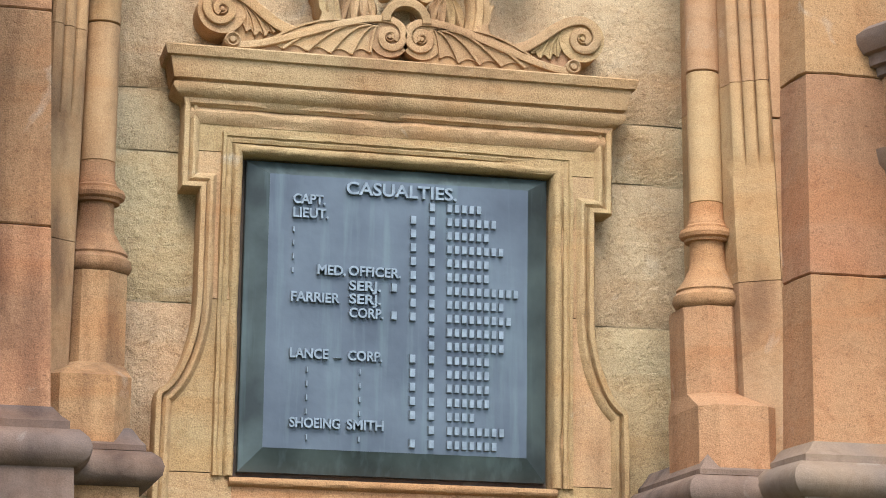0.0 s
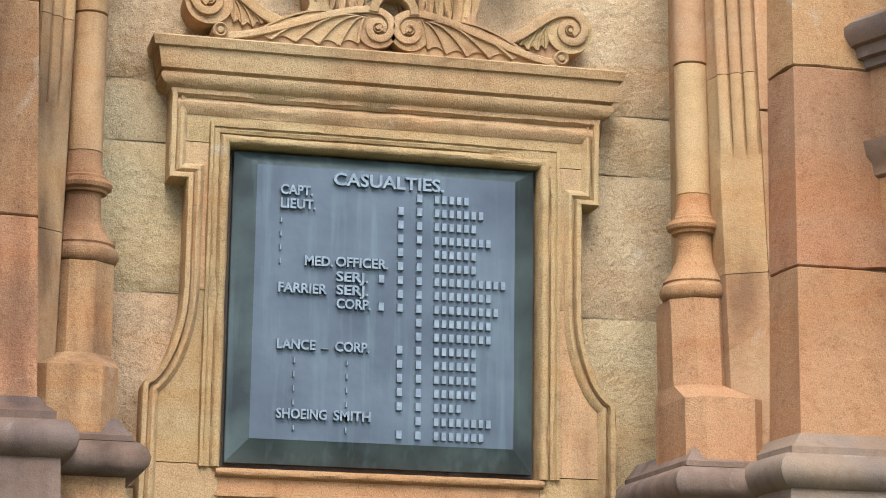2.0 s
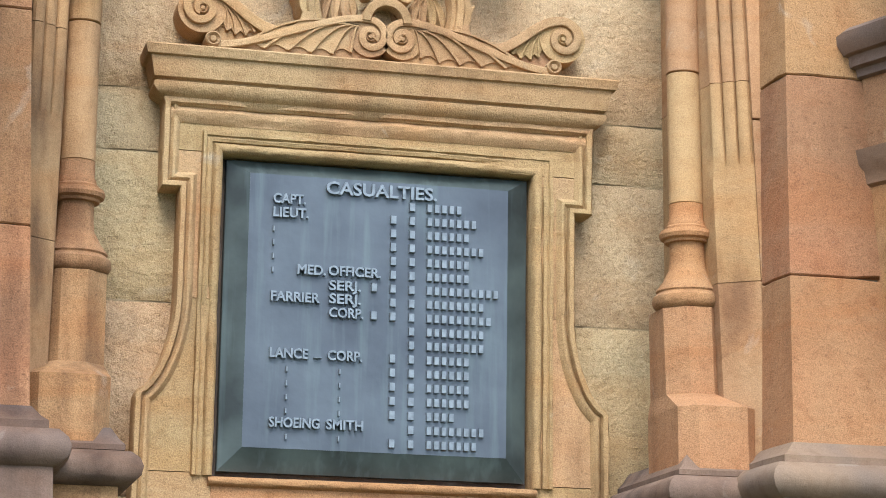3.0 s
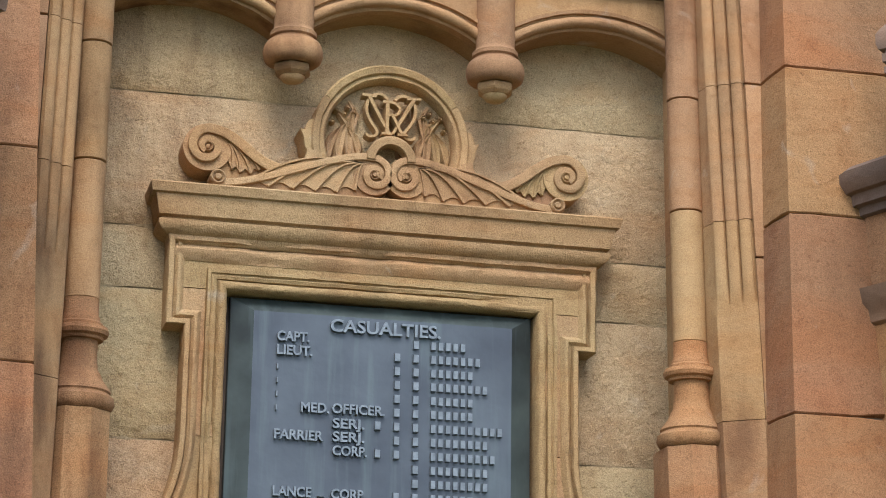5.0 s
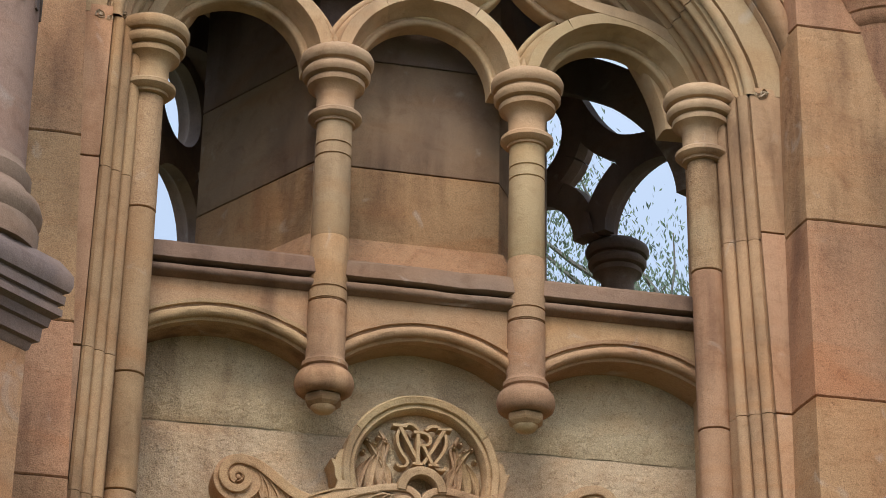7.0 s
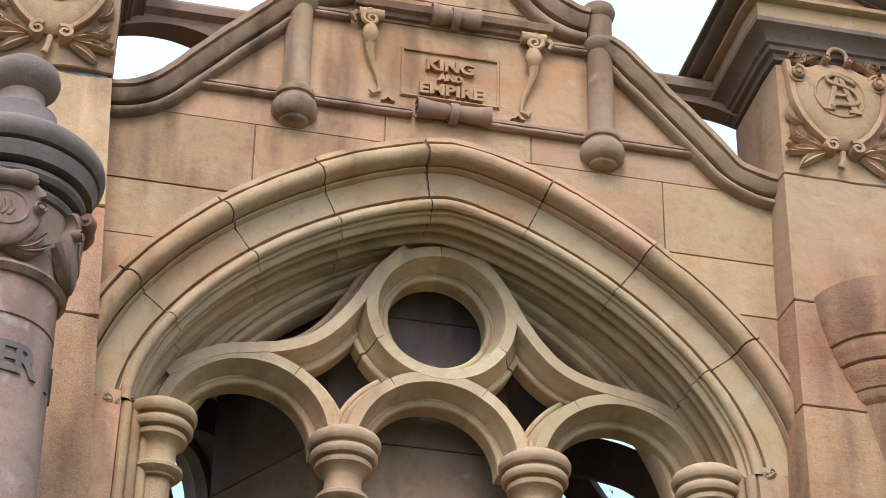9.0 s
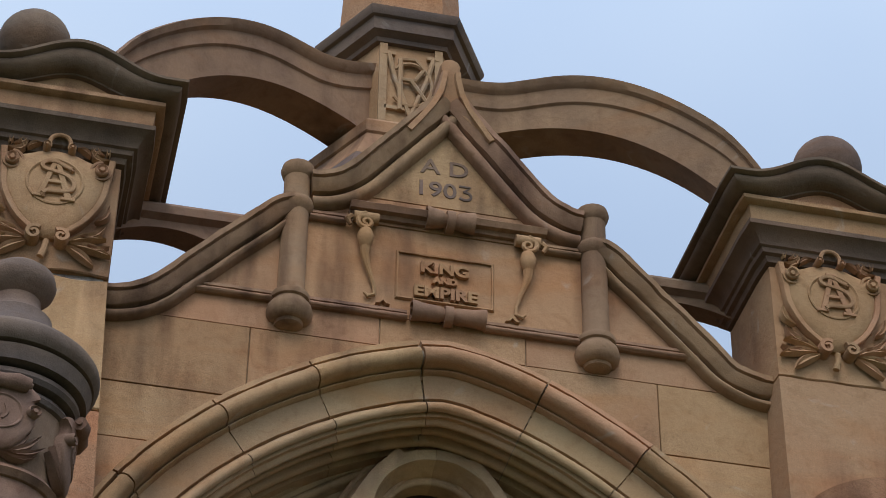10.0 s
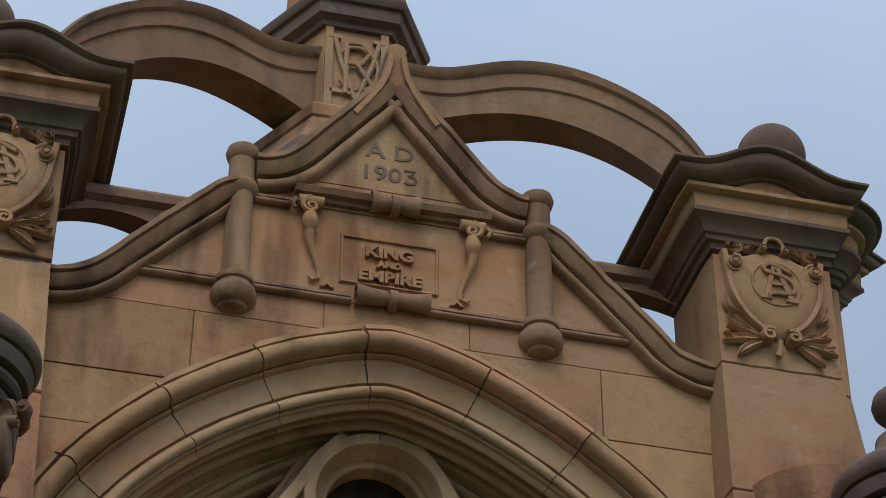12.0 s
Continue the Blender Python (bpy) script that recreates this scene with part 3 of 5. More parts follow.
def carved_console(s):
    bm = bmesh.new()
    x = s * 0.325
    lathe_x(bm, x - 0.05, x + 0.05, -0.185, 7.345, 0.026)
    v = spiral(x, 7.315, 0.042, 0.008, 1.6, 90, -s)
    tube(bm, [(a, -0.2, b) for a, b in v], [0.012 - 0.006 * i / len(v) for i in range(len(v))], 6)
    tube(bm, [(x + s * 0.055, -0.19, 7.345), (x + s * 0.075, -0.19, 7.325), (x + s * 0.06, -0.19, 7.30)], [0.012, 0.014, 0.008], 6)
    tube(bm, [(x, -0.185, 7.285), (x, -0.19, 7.25), (x, -0.19, 7.215), (x, -0.185, 7.20)], [0.024, 0.034, 0.026, 0.016], 10)
    tube(bm, [(x, -0.19, 7.20), (x + s * 0.0, -0.185, 7.17), (x - s * 0.012, -0.175, 7.13), (x - s * 0.03, -0.17, 7.08), (x - s * 0.045, -0.168, 7.03), (x - s * 0.045, -0.166, 6.995), (x - s * 0.02, -0.166, 6.985), (x - s * 0.008, -0.166, 7.0)],
         [0.022, 0.018, 0.013, 0.01, 0.008, 0.008, 0.009, 0.006], 8)
    return bm


face_gable = build_gable()


# ------------------------------------------------------------------ open tracery screen
def build_screen(stone_a, thick=1.0):
    scr = thing("tracery_screen", "cream sandstone arcade of three round lights under a pierced oculus", "tracery", "tracery screens")
    y = lambda z: -0.045
    bead = [(-0.076, -0.17), (-0.076, -0.12)] + roll(-0.064, -0.098, 0.013, 5, -100, 60) + [(-0.047, -0.09), (-0.045, -0.075), (-0.036, -0.062), (-0.03, -0.04), (-0.026, -0.012), (-0.022, 0.0), (0.02, 0.0), (0.024, -0.012), (0.028, -0.04), (0.036, -0.062), (0.045, -0.075), (0.047, -0.09)] + roll(0.06, -0.098, 0.012, 5, -60, 100) + [(0.07, -0.12), (0.07, -0.17)]
    bead = [(o * (0.4 + 0.6 * thick), q * thick) for o, q in bead]
    cx = (-0.685, 0.0, 0.685)
    for x in cx:
        for a0, a1 in ((180, 122), (121.6, 58), (57.6, 0)):
            part("light_arch", moulding(bmesh.new(), arc(x, 5.535, 0.318, a0, a1, 14), bead, y, wear=0.0012), stone_a, scr)
    for a0, a1 in ((330, 212), (211.6, 92), (91.6, -29.6)):
        part("oculus", moulding(bmesh.new(), arc(0.008, 6.128, 0.262, a0, a1, 20), bead, lambda z: -0.046, wear=0.0012), stone_a, scr)
    for s in (-1, 1):
        a = [(s * x, z) for x, z in rounded([(0.98, 5.74), (0.88, 5.815), (0.79, 5.858), (0.69, 5.878), (0.57, 5.898), (0.46, 5.945), (0.375, 6.03), (0.305, 6.13), (0.258, 6.22), (0.215, 6.292), (0.13, 6.385)])]
        part("bar", moulding(bmesh.new(), a, bead, lambda z: -0.047, wear=0.0012), stone_a, scr)
        # web over each capital
        bm = bmesh.new()
        slab(bm, [(s * 0.343 - 0.03, 5.53), (s * 0.343 + 0.03, 5.53), (s * 0.343 + 0.014, 5.60), (s * 0.343, 5.65), (s * 0.343 - 0.014, 5.60)], -0.041, 0.1)
        part("web", bm, stone_a, scr)
        bm = bmesh.new()
        slab(bm, [(s * 0.985, 5.53), (s * 1.06, 5.53), (s * 1.06, 5.75), (s * 0.995, 5.68)], -0.035, 0.1)
        part("web", bm, stone_a, scr)
    rim = [(0.04, -0.22), (0.04, -0.01), (-0.02, -0.02), (-0.03, -0.045), (-0.055, -0.052), (-0.06, -0.075), (-0.075, -0.082)] + roll(-0.095, -0.09, 0.016, 6, 90, -90) + [(-0.114, -0.102), (-0.118, -0.118), (-0.135, -0.122), (-0.142, -0.135), (-0.142, -0.22)]
    part("rim", moulding(bmesh.new(), arch_path(5.4, 1.05)[6:-6], rim, lambda z: -0.035), stone_a, scr)
    return scr


PALE = stone("pale_tracery_sandstone", (0.45, 0.308, 0.172), (0.41, 0.264, 0.14), stain=0.7)
face_screen = build_screen(PALE)

CAPITAL = [(0.062, 5.255), (0.07, 5.257), (0.07, 5.266), (0.084, 5.27), (0.094, 5.281), (0.093, 5.294), (0.083, 5.303), (0.07, 5.305), (0.066, 5.312), (0.066, 5.365), (0.072, 5.38), (0.084, 5.393), (0.099, 5.401), (0.101, 5.411), (0.1, 5.419), (0.092, 5.421), (0.092, 5.427),
           (0.112, 5.431), (0.119, 5.441), (0.119, 5.455), (0.113, 5.464), (0.105, 5.467), (0.105, 5.474), (0.121, 5.478), (0.129, 5.489), (0.13, 5.506), (0.124, 5.52), (0.1, 5.537), (0.0, 5.538)]



def build_mullion(low_stone, mid_stone, high_stone):
    m = thing("mullion_column", "pale round sandstone column with a moulded capital and ringed corbel", "column", "columns of the arcade")
    low = [(0.0, 4.276), (0.055, 4.277), (0.058, 4.272), (0.08, 4.274), (0.092, 4.283), (0.098, 4.3), (0.099, 4.318), (0.094, 4.336), (0.084, 4.35), (0.072, 4.356), (0.07, 4.362), (0.077, 4.368), (0.077, 4.382), (0.068, 4.39), (0.0655, 4.4), (0.0655, 4.592)]
    foot = part("corbel", lathe(bmesh.new(), low, (0, 0)), low_stone, m, "sandstone corbelled foot with a fat roll")
    part("nut", lathe(bmesh.new(), [(0.04, 4.232), (0.05, 4.234), (0.062, 4.244), (0.066, 4.252), (0.064, 4.268), (0.05, 4.278)], (0, 0), 6, 15), low_stone, foot, smooth=False)
    part("drop", lathe(bmesh.new(), [(0.0, 4.208), (0.018, 4.21), (0.032, 4.216), (0.041, 4.227), (0.042, 4.236)], (0, 0), 20), high_stone, foot, "pale rounded stone drop")
    groove = [(0.0655, 4.595), (0.06, 4.596), (0.06, 4.601), (0.0655, 4.602), (0.0655, 4.638), (0.06, 4.639), (0.06, 4.644), (0.0655, 4.645), (0.065, 4.826), (0.062, 4.83)]
    part("drum", lathe(bmesh.new(), groove, (0, 0)), mid_stone, m)
    up = [(0.062, 4.83), (0.0645, 4.834), (0.063, 5.128), (0.058, 5.129), (0.058, 5.134), (0.063, 5.135), (0.063, 5.172), (0.058, 5.173), (0.058, 5.178), (0.063, 5.179), (0.062, 5.255)]
    part("shaft", lathe(bmesh.new(), up, (0, 0)), high_stone, m)
    part("capital", lathe(bmesh.new(), CAPITAL, (0, 0), 36), high_stone, m)
    return m


mullion = build_mullion(TAN, TAN, BUFF)
mullion.matrix_basis = pose(-0.343, -0.088, 0)
mullions = [mullion, copy_thing(mullion, pose(0.343, -0.088, 0))]


def build_nook(side):
    m = thing("nook_shaft", "slender sandstone corner shaft with ringed base and capital", "column", "corner shafts of the niche")
    base = [(0.0, 3.068), (0.088, 3.068), (0.108, 3.077), (0.117, 3.094), (0.114, 3.112), (0.102, 3.122), (0.1, 3.126), (0.104, 3.132), (0.098, 3.142), (0.08, 3.166), (0.068, 3.19), (0.066, 3.194), (0.061, 3.2), (0.057, 3.24), (0.057, 3.29), (0.072, 3.292), (0.074, 3.3), (0.086, 3.306), (0.09, 3.318), (0.085, 3.331), (0.07, 3.335), (0.07, 3.343), (0.062, 3.349), (0.06, 3.362), (0.055, 3.37), (0.055, 3.42)]
    part("base", lathe(bmesh.new(), base, (0, 0)), RED, m)
    for z0, z1, mat in ((3.42, 3.86, TAN), (3.863, 4.25, TAN), (4.253, 4.83, TAN), (4.833, 5.255, GOLD)):
        part("drum", lathe(bmesh.new(), [(0.05, z0), (0.055, z0 + 0.003), (0.054, z1 - 0.003), (0.05, z1)], (0, 0)), mat, m)
    part("capital", lathe(bmesh.new(), CAPITAL, (0, 0), 36), BUFF, m)
    # faceted pedestal with a splayed stop
    bm = bmesh.new()
    rows = []
    # octagon above; below, a square block whose outer side runs on into the jamb
    for z, a, b, f, c in ((2.5, 0.11, 0.15, 0.235, 0.05), (2.735, 0.11, 0.15, 0.235, 0.05), (2.79, 0.1, 0.1, 0.115, 0.06), (3.07, 0.1, 0.1, 0.1, 0.06)):
        row = [(-a + c, 0.16, z), (-a, 0.1, z), (-a, c - f, z), (c - a, -f, z), (b - c, -f, z), (b, c - f, z), (b, 0.1, z), (b - c, 0.16, z)]
        rows.append([(x * side, y, z) for x, y, z in row])
    quads(bm, rows, True)
    part("pedestal", bm, RED, m, smooth=False)
    # the shaft leans back with the wall
    for child in m.children:
        child.data.transform(Matrix(((1, 0, 0, 0), (0, 1, 0.045, -0.045 * 5.5), (0, 0, 1.01, -0.055), (0, 0, 0, 1))))
    return m


nook = build_nook(-1)
nook.matrix_basis = pose(-0.994, -0.13, 0)
nooks = [nook, build_nook(1)]
nooks[1].matrix_basis = pose(0.97, -0.13, 0)



for s in (-1, 1):
    base = tagged(new("jamb_base"), "dark weathered roll moulding at the foot of a jamb", "moulding", "jamb bases")
    for name, rows, mat in (("plinth", ((1.6, 0.03), (2.385, 0.03)), RED), ("roll", ((2.386, 0.035), (2.395, 0.07), (2.415, 0.09), (2.44, 0.095), (2.465, 0.085), (2.485, 0.06), (2.488, 0.04)), DARK), ("weathering", ((2.489, 0.045), (2.505, 0.045), (2.52, 0.03), (2.555, 0.006), (2.558, 0.0)), DARK)):
        bm = bmesh.new()
        quads(bm, [[(s * (0.885 - o), 0.1, z), (s * (0.885 - o), -0.46 - o, z), (s * 1.4, -0.46 - o, z), (s * 1.4, 0.1, z)] for z, o in rows], True)
        part(name, bm, mat, base)


# ------------------------------------------------------------------ niche: back wall, blind arcade and ledge
def build_niche():
    nb = tagged(new("niche_wall"), "rough cream sandstone back wall of a niche, in large courses", "wall", kind="structure")
    bm = bmesh.new()
    block(bm, -1.1, 1.1, 0.0972, 0.3, 0.0, 4.66)
    part("mortar_bed", bm, LIME, nb)
    rng = random.Random(9)
    rows = ((2.0, 2.42, (-1.1, 1.1)), (2.42, 3.04, (-1.1, -0.1, 1.1)), (3.04, 3.53, (-1.1, 0.2, 1.1)), (3.53, 3.74, (-1.1, 0.0, 1.1)), (3.74, 4.20, (-1.1, 1.1)), (4.20, 4.66, (-1.1, 1.1)))
    for z0, z1, cuts in rows:
        for x0, x1 in zip(cuts, cuts[1:]):
            nx, nz = max(4, int((x1 - x0) / 0.05)), max(3, int((z1 - z0) / 0.05))
            bm = bmesh.new()
            grid = []
            for j in range(nz + 1):
                r = []
                for i in range(nx + 1):
                    edge = i in (0, nx) or j in (0, nz)
                    x, z = x0 + 0.002 + (x1 - x0 - 0.004) * i / nx, z0 + 0.0025 + (z1 - z0 - 0.005) * j / nz
                    wob = 0.008 * noise.noise(Vector((x * 6, z * 6, 1.7))) + 0.004 * noise.noise(Vector((x * 17, z * 17, 4)))
                    r.append((x, 0.08 + (0.014 if edge else 0.0) + wob, z + (0.004 * noise.noise(Vector((x * 8, z, 0))) if edge else 0)))
                grid.append(r)
            quads(bm, grid)
            part("stone", bm, CREAM, nb)
    return nb


niche = build_niche()


def build_arcade():
    a = thing("blind_arcade", "sandstone ledge carried on three shallow blind arches", "ledge", "ledges of the niche")
    # spandrel slab with three scooped arches
    spans = ((-1.05, -0.343), (-0.343, 0.343), (0.343, 1.05))
    crown = 4.535

    def arch(x, x0, x1):
        u = abs((x - (x0 + x1) / 2) / ((x1 - x0) / 2))
        w = (x1 - x0) / 2
        r = (w * w + 0.13 ** 2) / (2 * 0.13)
        return crown - r + math.sqrt(r * r - (u * w) ** 2)

    for x0, x1 in spans:
        pts = [(x0 + (x1 - x0) * i / 28, arch(x0 + (x1 - x0) * i / 28, x0, x1)) for i in range(29)]
        bm = bmesh.new()
        slab(bm, [(x, z - 0.01) for x, z in pts] + [(x1, 4.655), (x0, 4.655)], -0.085, 0.16)
        part("spandrel", bm, TAN, a)
        rib = [(-0.03, -0.05), (-0.03, -0.012), (-0.02, -0.008)] + roll(-0.003, 0.004, 0.017) + [(0.016, -0.006), (0.02, -0.012), (0.023, -0.006), (0.024, 0.016), (0.036, 0.018), (0.04, 0.0), (0.04, -0.05)]
        part("arch_rib", moulding(bmesh.new(), pts, rib, lambda z: -0.082, chip=0.03), TAN, a)
        soffit = [(-0.03, -0.22), (-0.022, -0.02), (0.02, -0.02), (0.02, -0.22)]
        part("soffit", moulding(bmesh.new(), pts, soffit, lambda z: -0.082), TAN, a)
    ledge = [(0.0, -0.1), (0.0, 0.008), (0.008, 0.02)] + roll(0.024, 0.024, 0.015) + [(0.041, 0.016), (0.043, -0.004), (0.05, -0.004), (0.052, 0.04), (0.056, 0.045), (0.108, 0.036), (0.122, 0.02), (0.125, -0.24), (0.0, -0.24)]
    for x0, x1 in ((-1.05, -0.35), (-0.348, 0.348), (0.35, 1.05)):
        part("ledge_stone", moulding(bmesh.new(), [(x0, 4.637), (x1, 4.637)], ledge, lambda z: -0.085, chip=0.03, wear=0.0015), BROWN, a)
    return a


arcade = build_arcade()
for turn in (120, 240):
    for ob in (face_wall, face_gable, arcade):
        twin = copy_thing(ob, turned(turn))
        for child in list(twin.children):
            if child.name.startswith(("finial", "ogee_lip")):
                bpy.data.objects.remove(child)
    # rear tracery repeats the front's stone; soot and shade are put into DARK
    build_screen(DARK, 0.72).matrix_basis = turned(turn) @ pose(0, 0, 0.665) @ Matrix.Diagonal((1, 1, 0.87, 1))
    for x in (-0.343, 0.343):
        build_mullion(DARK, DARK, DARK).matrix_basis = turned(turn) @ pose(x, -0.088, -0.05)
    for ob in nooks:
        copy_thing(ob, turned(turn) @ ob.matrix_basis)


# ------------------------------------------------------------------ hexagonal core, ceiling and roof
def hexagon(a, z):
    """A hexagon with a flat side to the front; a is centre to side."""
    r = a / math.cos(radians(30))
    return [(CENTRE[0] + r * math.cos(radians(60 * k - 120)), CENTRE[1] + r * math.sin(radians(60 * k - 120)), z) for k in range(6)]


core = thing("core_shaft", "red sandstone hexagonal shaft inside the open arcade", "pillar")
# upper courses: staining, with the dim interior's shade painted into BROWN and DARK
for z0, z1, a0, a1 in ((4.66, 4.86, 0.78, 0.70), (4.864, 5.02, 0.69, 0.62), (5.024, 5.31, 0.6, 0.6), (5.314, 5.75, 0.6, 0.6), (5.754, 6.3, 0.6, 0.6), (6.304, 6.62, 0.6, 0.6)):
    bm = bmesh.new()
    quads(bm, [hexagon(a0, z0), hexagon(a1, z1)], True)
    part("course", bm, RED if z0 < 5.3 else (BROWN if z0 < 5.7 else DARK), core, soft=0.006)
tri = lambda a, z: [(CENTRE[0] + 2 * a * math.cos(radians(q)), CENTRE[1] + 2 * a * math.sin(radians(q)), z) for q in (-90 - 60, -90 + 60, 90)]
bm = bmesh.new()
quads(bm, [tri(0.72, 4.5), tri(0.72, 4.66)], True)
tagged(part("arcade_floor", bm, DARK), "dark stone floor slab inside the arcade", "floor", kind="structure")
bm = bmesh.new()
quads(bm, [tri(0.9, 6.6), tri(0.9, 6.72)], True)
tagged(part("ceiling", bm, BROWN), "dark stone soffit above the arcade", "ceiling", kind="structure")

# ------------------------------------------------------------------ corner piers
RAY = Vector((math.cos(radians(-30)), math.sin(radians(-30))))


def mirrored(p):
    """A plan point reflected in the pier's own axis."""
    d = Vector((p[0] - CENTRE[0], p[1] - CENTRE[1]))
    m = 2 * d.dot(RAY) * RAY - d
    return (m.x + CENTRE[0], m.y + CENTRE[1])


def pier_loop(z, out=0.0, lift=lambda u: 0.0):
    """The pier's outline at a height: a front to each wall and a rounded nose between; out widens it."""
    d = 6.8 - min(z, 6.8)
    y = -0.285 - 0.1 * d - out
    x0, x1 = 1.29 - 0.0376 * d - out, 1.785 + 0.063 * d + out * 0.6
    front = [(x0 + (x1 - x0) * i / 28, y, i / 28) for i in range(29)]
    corner = [(x1, y + 0.05, None), (x1, y + 0.10, None)]
    xi = x0 - 0.008
    half = [(xi, CENTRE[1] - xi * math.tan(radians(30)) - 0.001, None), (xi, y + 0.12, None), (x0 - 0.004, y + 0.06, None)] + front + corner
    other = [(*mirrored(p[:2]), p[2]) for p in reversed(half)]
    # nose
    a, b = Vector(half[-1][:2]), Vector(other[0][:2])
    mid = (a + b) / 2 + RAY * (0.13 + 0.02 * d)
    nose = []
    for i in range(1, 8):
        t = i / 8
        p = a * (1 - t) ** 2 + mid * 2 * t * (1 - t) + b * t * t
        nose.append((p.x, p.y, None))
    return [(p[0], p[1], z + (lift(p[2]) if p[2] is not None else 0.0)) for p in half + nose + other]


def build_pier():
    p = thing("corner_pier", "red sandstone corner pier with a curved pediment cap and ball", "pier", "corner piers")
    joints = (0.0, 1.0, 1.9, 2.56, 3.10, 3.76, 4.27, 4.93, 5.72, 6.19, 6.80, 7.33)
    for z0, z1 in zip(joints, joints[1:]):
        bm = bmesh.new()
        quads(bm, [pier_loop(z0 + 0.001, -0.006), pier_loop(z0 + 0.006, 0.0), pier_loop(z1 - 0.006, 0.0), pier_loop(z1 - 0.001, -0.006)], True)
        # worn arrises along the joints
        for v in bm.verts:
            if min(abs(v.co.z - z0), abs(v.co.z - z1)) < 0.01:
                v.co.z += 0.004 * noise.noise(v.co * 11)
                bite = max(0.0, noise.noise(v.co * 6 + Vector((3, 1, 7))) - 0.25)
                v.co.z += bite * (0.03 if v.co.z < (z0 + z1) / 2 else -0.03)
        part("stone", bm, TAN if z0 > 6.1 else RED, p)
    bm = bmesh.new()
    quads(bm, [pier_loop(0.0, -0.015), pier_loop(6.8, -0.015), pier_loop(7.3, -0.015)], True)
    part("mortar_core", bm, MORTAR, p)
    # base roll and plinth
    bm = bmesh.new()
    quads(bm, [pier_loop(1.8, 0.06), pier_loop(2.40, 0.06), pier_loop(2.405, 0.075), pier_loop(2.43, 0.10), pier_loop(2.455, 0.108), pier_loop(2.48, 0.10), pier_loop(2.505, 0.075), pier_loop(2.508, 0.05), pier_loop(2.53, 0.05), pier_loop(2.545, 0.03), pier_loop(2.575, 0.005), pier_loop(2.58, -0.05)], True)
    part("base_moulding", bm, DARK, p)
    # cap
    def hump(u):
        if u is None:
            return 0.0
        t = min(1.0, max(0.0, (u - 0.08) / 0.84))
        return (0.5 - 0.5 * math.cos(2 * math.pi * t)) ** 1.15

    # bed and cyma: blackened stone, plus underside shade put into their colour
    for name, mat, rows in (("bed_moulding", CAPSTONE, ((7.335, -0.02, 0), (7.34, 0.01, 0), (7.365, 0.016, 0), (7.37, 0.034, 0), (7.39, 0.038, 0), (7.395, 0.05, 0), (7.415, 0.056, 0), (7.44, 0.078, 0), (7.453, 0.104, 0), (7.472, 0.106, 0), (7.474, 0.06, 0))),
                            ("frieze", TAN, ((7.472, 0.06, 0), (7.474, 0.094, 0), (7.545, 0.1, 0), (7.548, 0.122, 0), (7.555, 0.132, 0), (7.573, 0.132, 0), (7.577, 0.085, 0))),
                            ("tympanum", TAN, ((7.57, 0.07, 0), (7.571, 0.09, 0), (7.58, 0.092, 0.09), (7.59, 0.05, 0.09))),
                            ("cyma", CAPSTONE, ((7.5760, 0.09, 0.08), (7.5773, 0.112, 0.08), (7.5826, 0.114, 0.082), (7.5839, 0.128, 0.082), (7.5852, 0.146, 0.084), (7.5892, 0.16, 0.088), (7.5958, 0.172, 0.094), (7.6037, 0.18, 0.1), (7.6130, 0.184, 0.107), (7.6209, 0.183, 0.112), (7.6262, 0.178, 0.116), (7.6275, 0.2, 0.118), (7.6301, 0.206, 0.119), (7.6407, 0.207, 0.122), (7.6433, 0.18, 0.12), (7.6697, 0.05, 0.1), (7.7357, -0.16, 0.02)))):
        bm = bmesh.new()
        quads(bm, [pier_loop(z, o, (lambda u, h=h: h * hump(u))) for z, o, h in rows], True)
        part(name, bm, mat, p)
    c = (CENTRE[0] + 1.95 * RAY.x, CENTRE[1] + 1.95 * RAY.y)
    ball = [(0.0, 7.78), (0.17, 7.78), (0.17, 7.87), (0.13, 7.9), (0.085, 7.95), (0.08, 7.98)]
    ball += [(0.148 * math.cos(radians(a)), 8.085 + 0.148 * math.sin(radians(a))) for a in range(-60, 91, 10)]
    part("ball", lathe(bmesh.new(), ball, c, 36), CAPSTONE, p, "weathered stone ball finial")
    # carved cartouche on each front
    for k in (0, 1):
        flip = Matrix.Translation((*CENTRE, 0)) @ Matrix.Rotation(radians(-30), 4, "Z") @ Matrix.Diagonal((1, -1, 1, 1)) @ Matrix.Rotation(radians(30), 4, "Z") @ Matrix.Translation((-CENTRE[0], -CENTRE[1], 0))
        shield = None
        for name, bm in carved_cartouche():
            if k:
                bm.transform(flip @ Matrix.Translation((3.06, 0, 0)) @ Matrix.Diagonal((-1, 1, 1, 1)))
            one = part(name, bm, TAN, shield or p, "" if shield else "carved shield with two entwined letters and leaves")
            shield = shield or one
    return p


def leaf(bm, x, z, angle, length, wide, y, bow=0.0):
    """A carved laurel leaf lying on the face."""
    a = radians(angle)
    d, s = Vector((math.cos(a), math.sin(a))), Vector((-math.sin(a), math.cos(a)))
    rows = []
    for i in range(7):
        t = i / 6
        w = wide * math.sin(math.pi * min(1, t * 0.96 + 0.04)) ** 0.8 + 0.001
        c = Vector((x, z)) + d * length * t + s * bow * math.sin(math.pi * t)
        e, f = c + s * w, c - s * w
        rows.append([(e.x, y + 0.012, e.y), ((e.x + c.x) / 2, y - 0.012, (e.y + c.y) / 2), (c.x, y - 0.004, c.y), ((f.x + c.x) / 2, y - 0.012, (f.y + c.y) / 2), (f.x, y + 0.012, f.y)])
    quads(bm, rows)


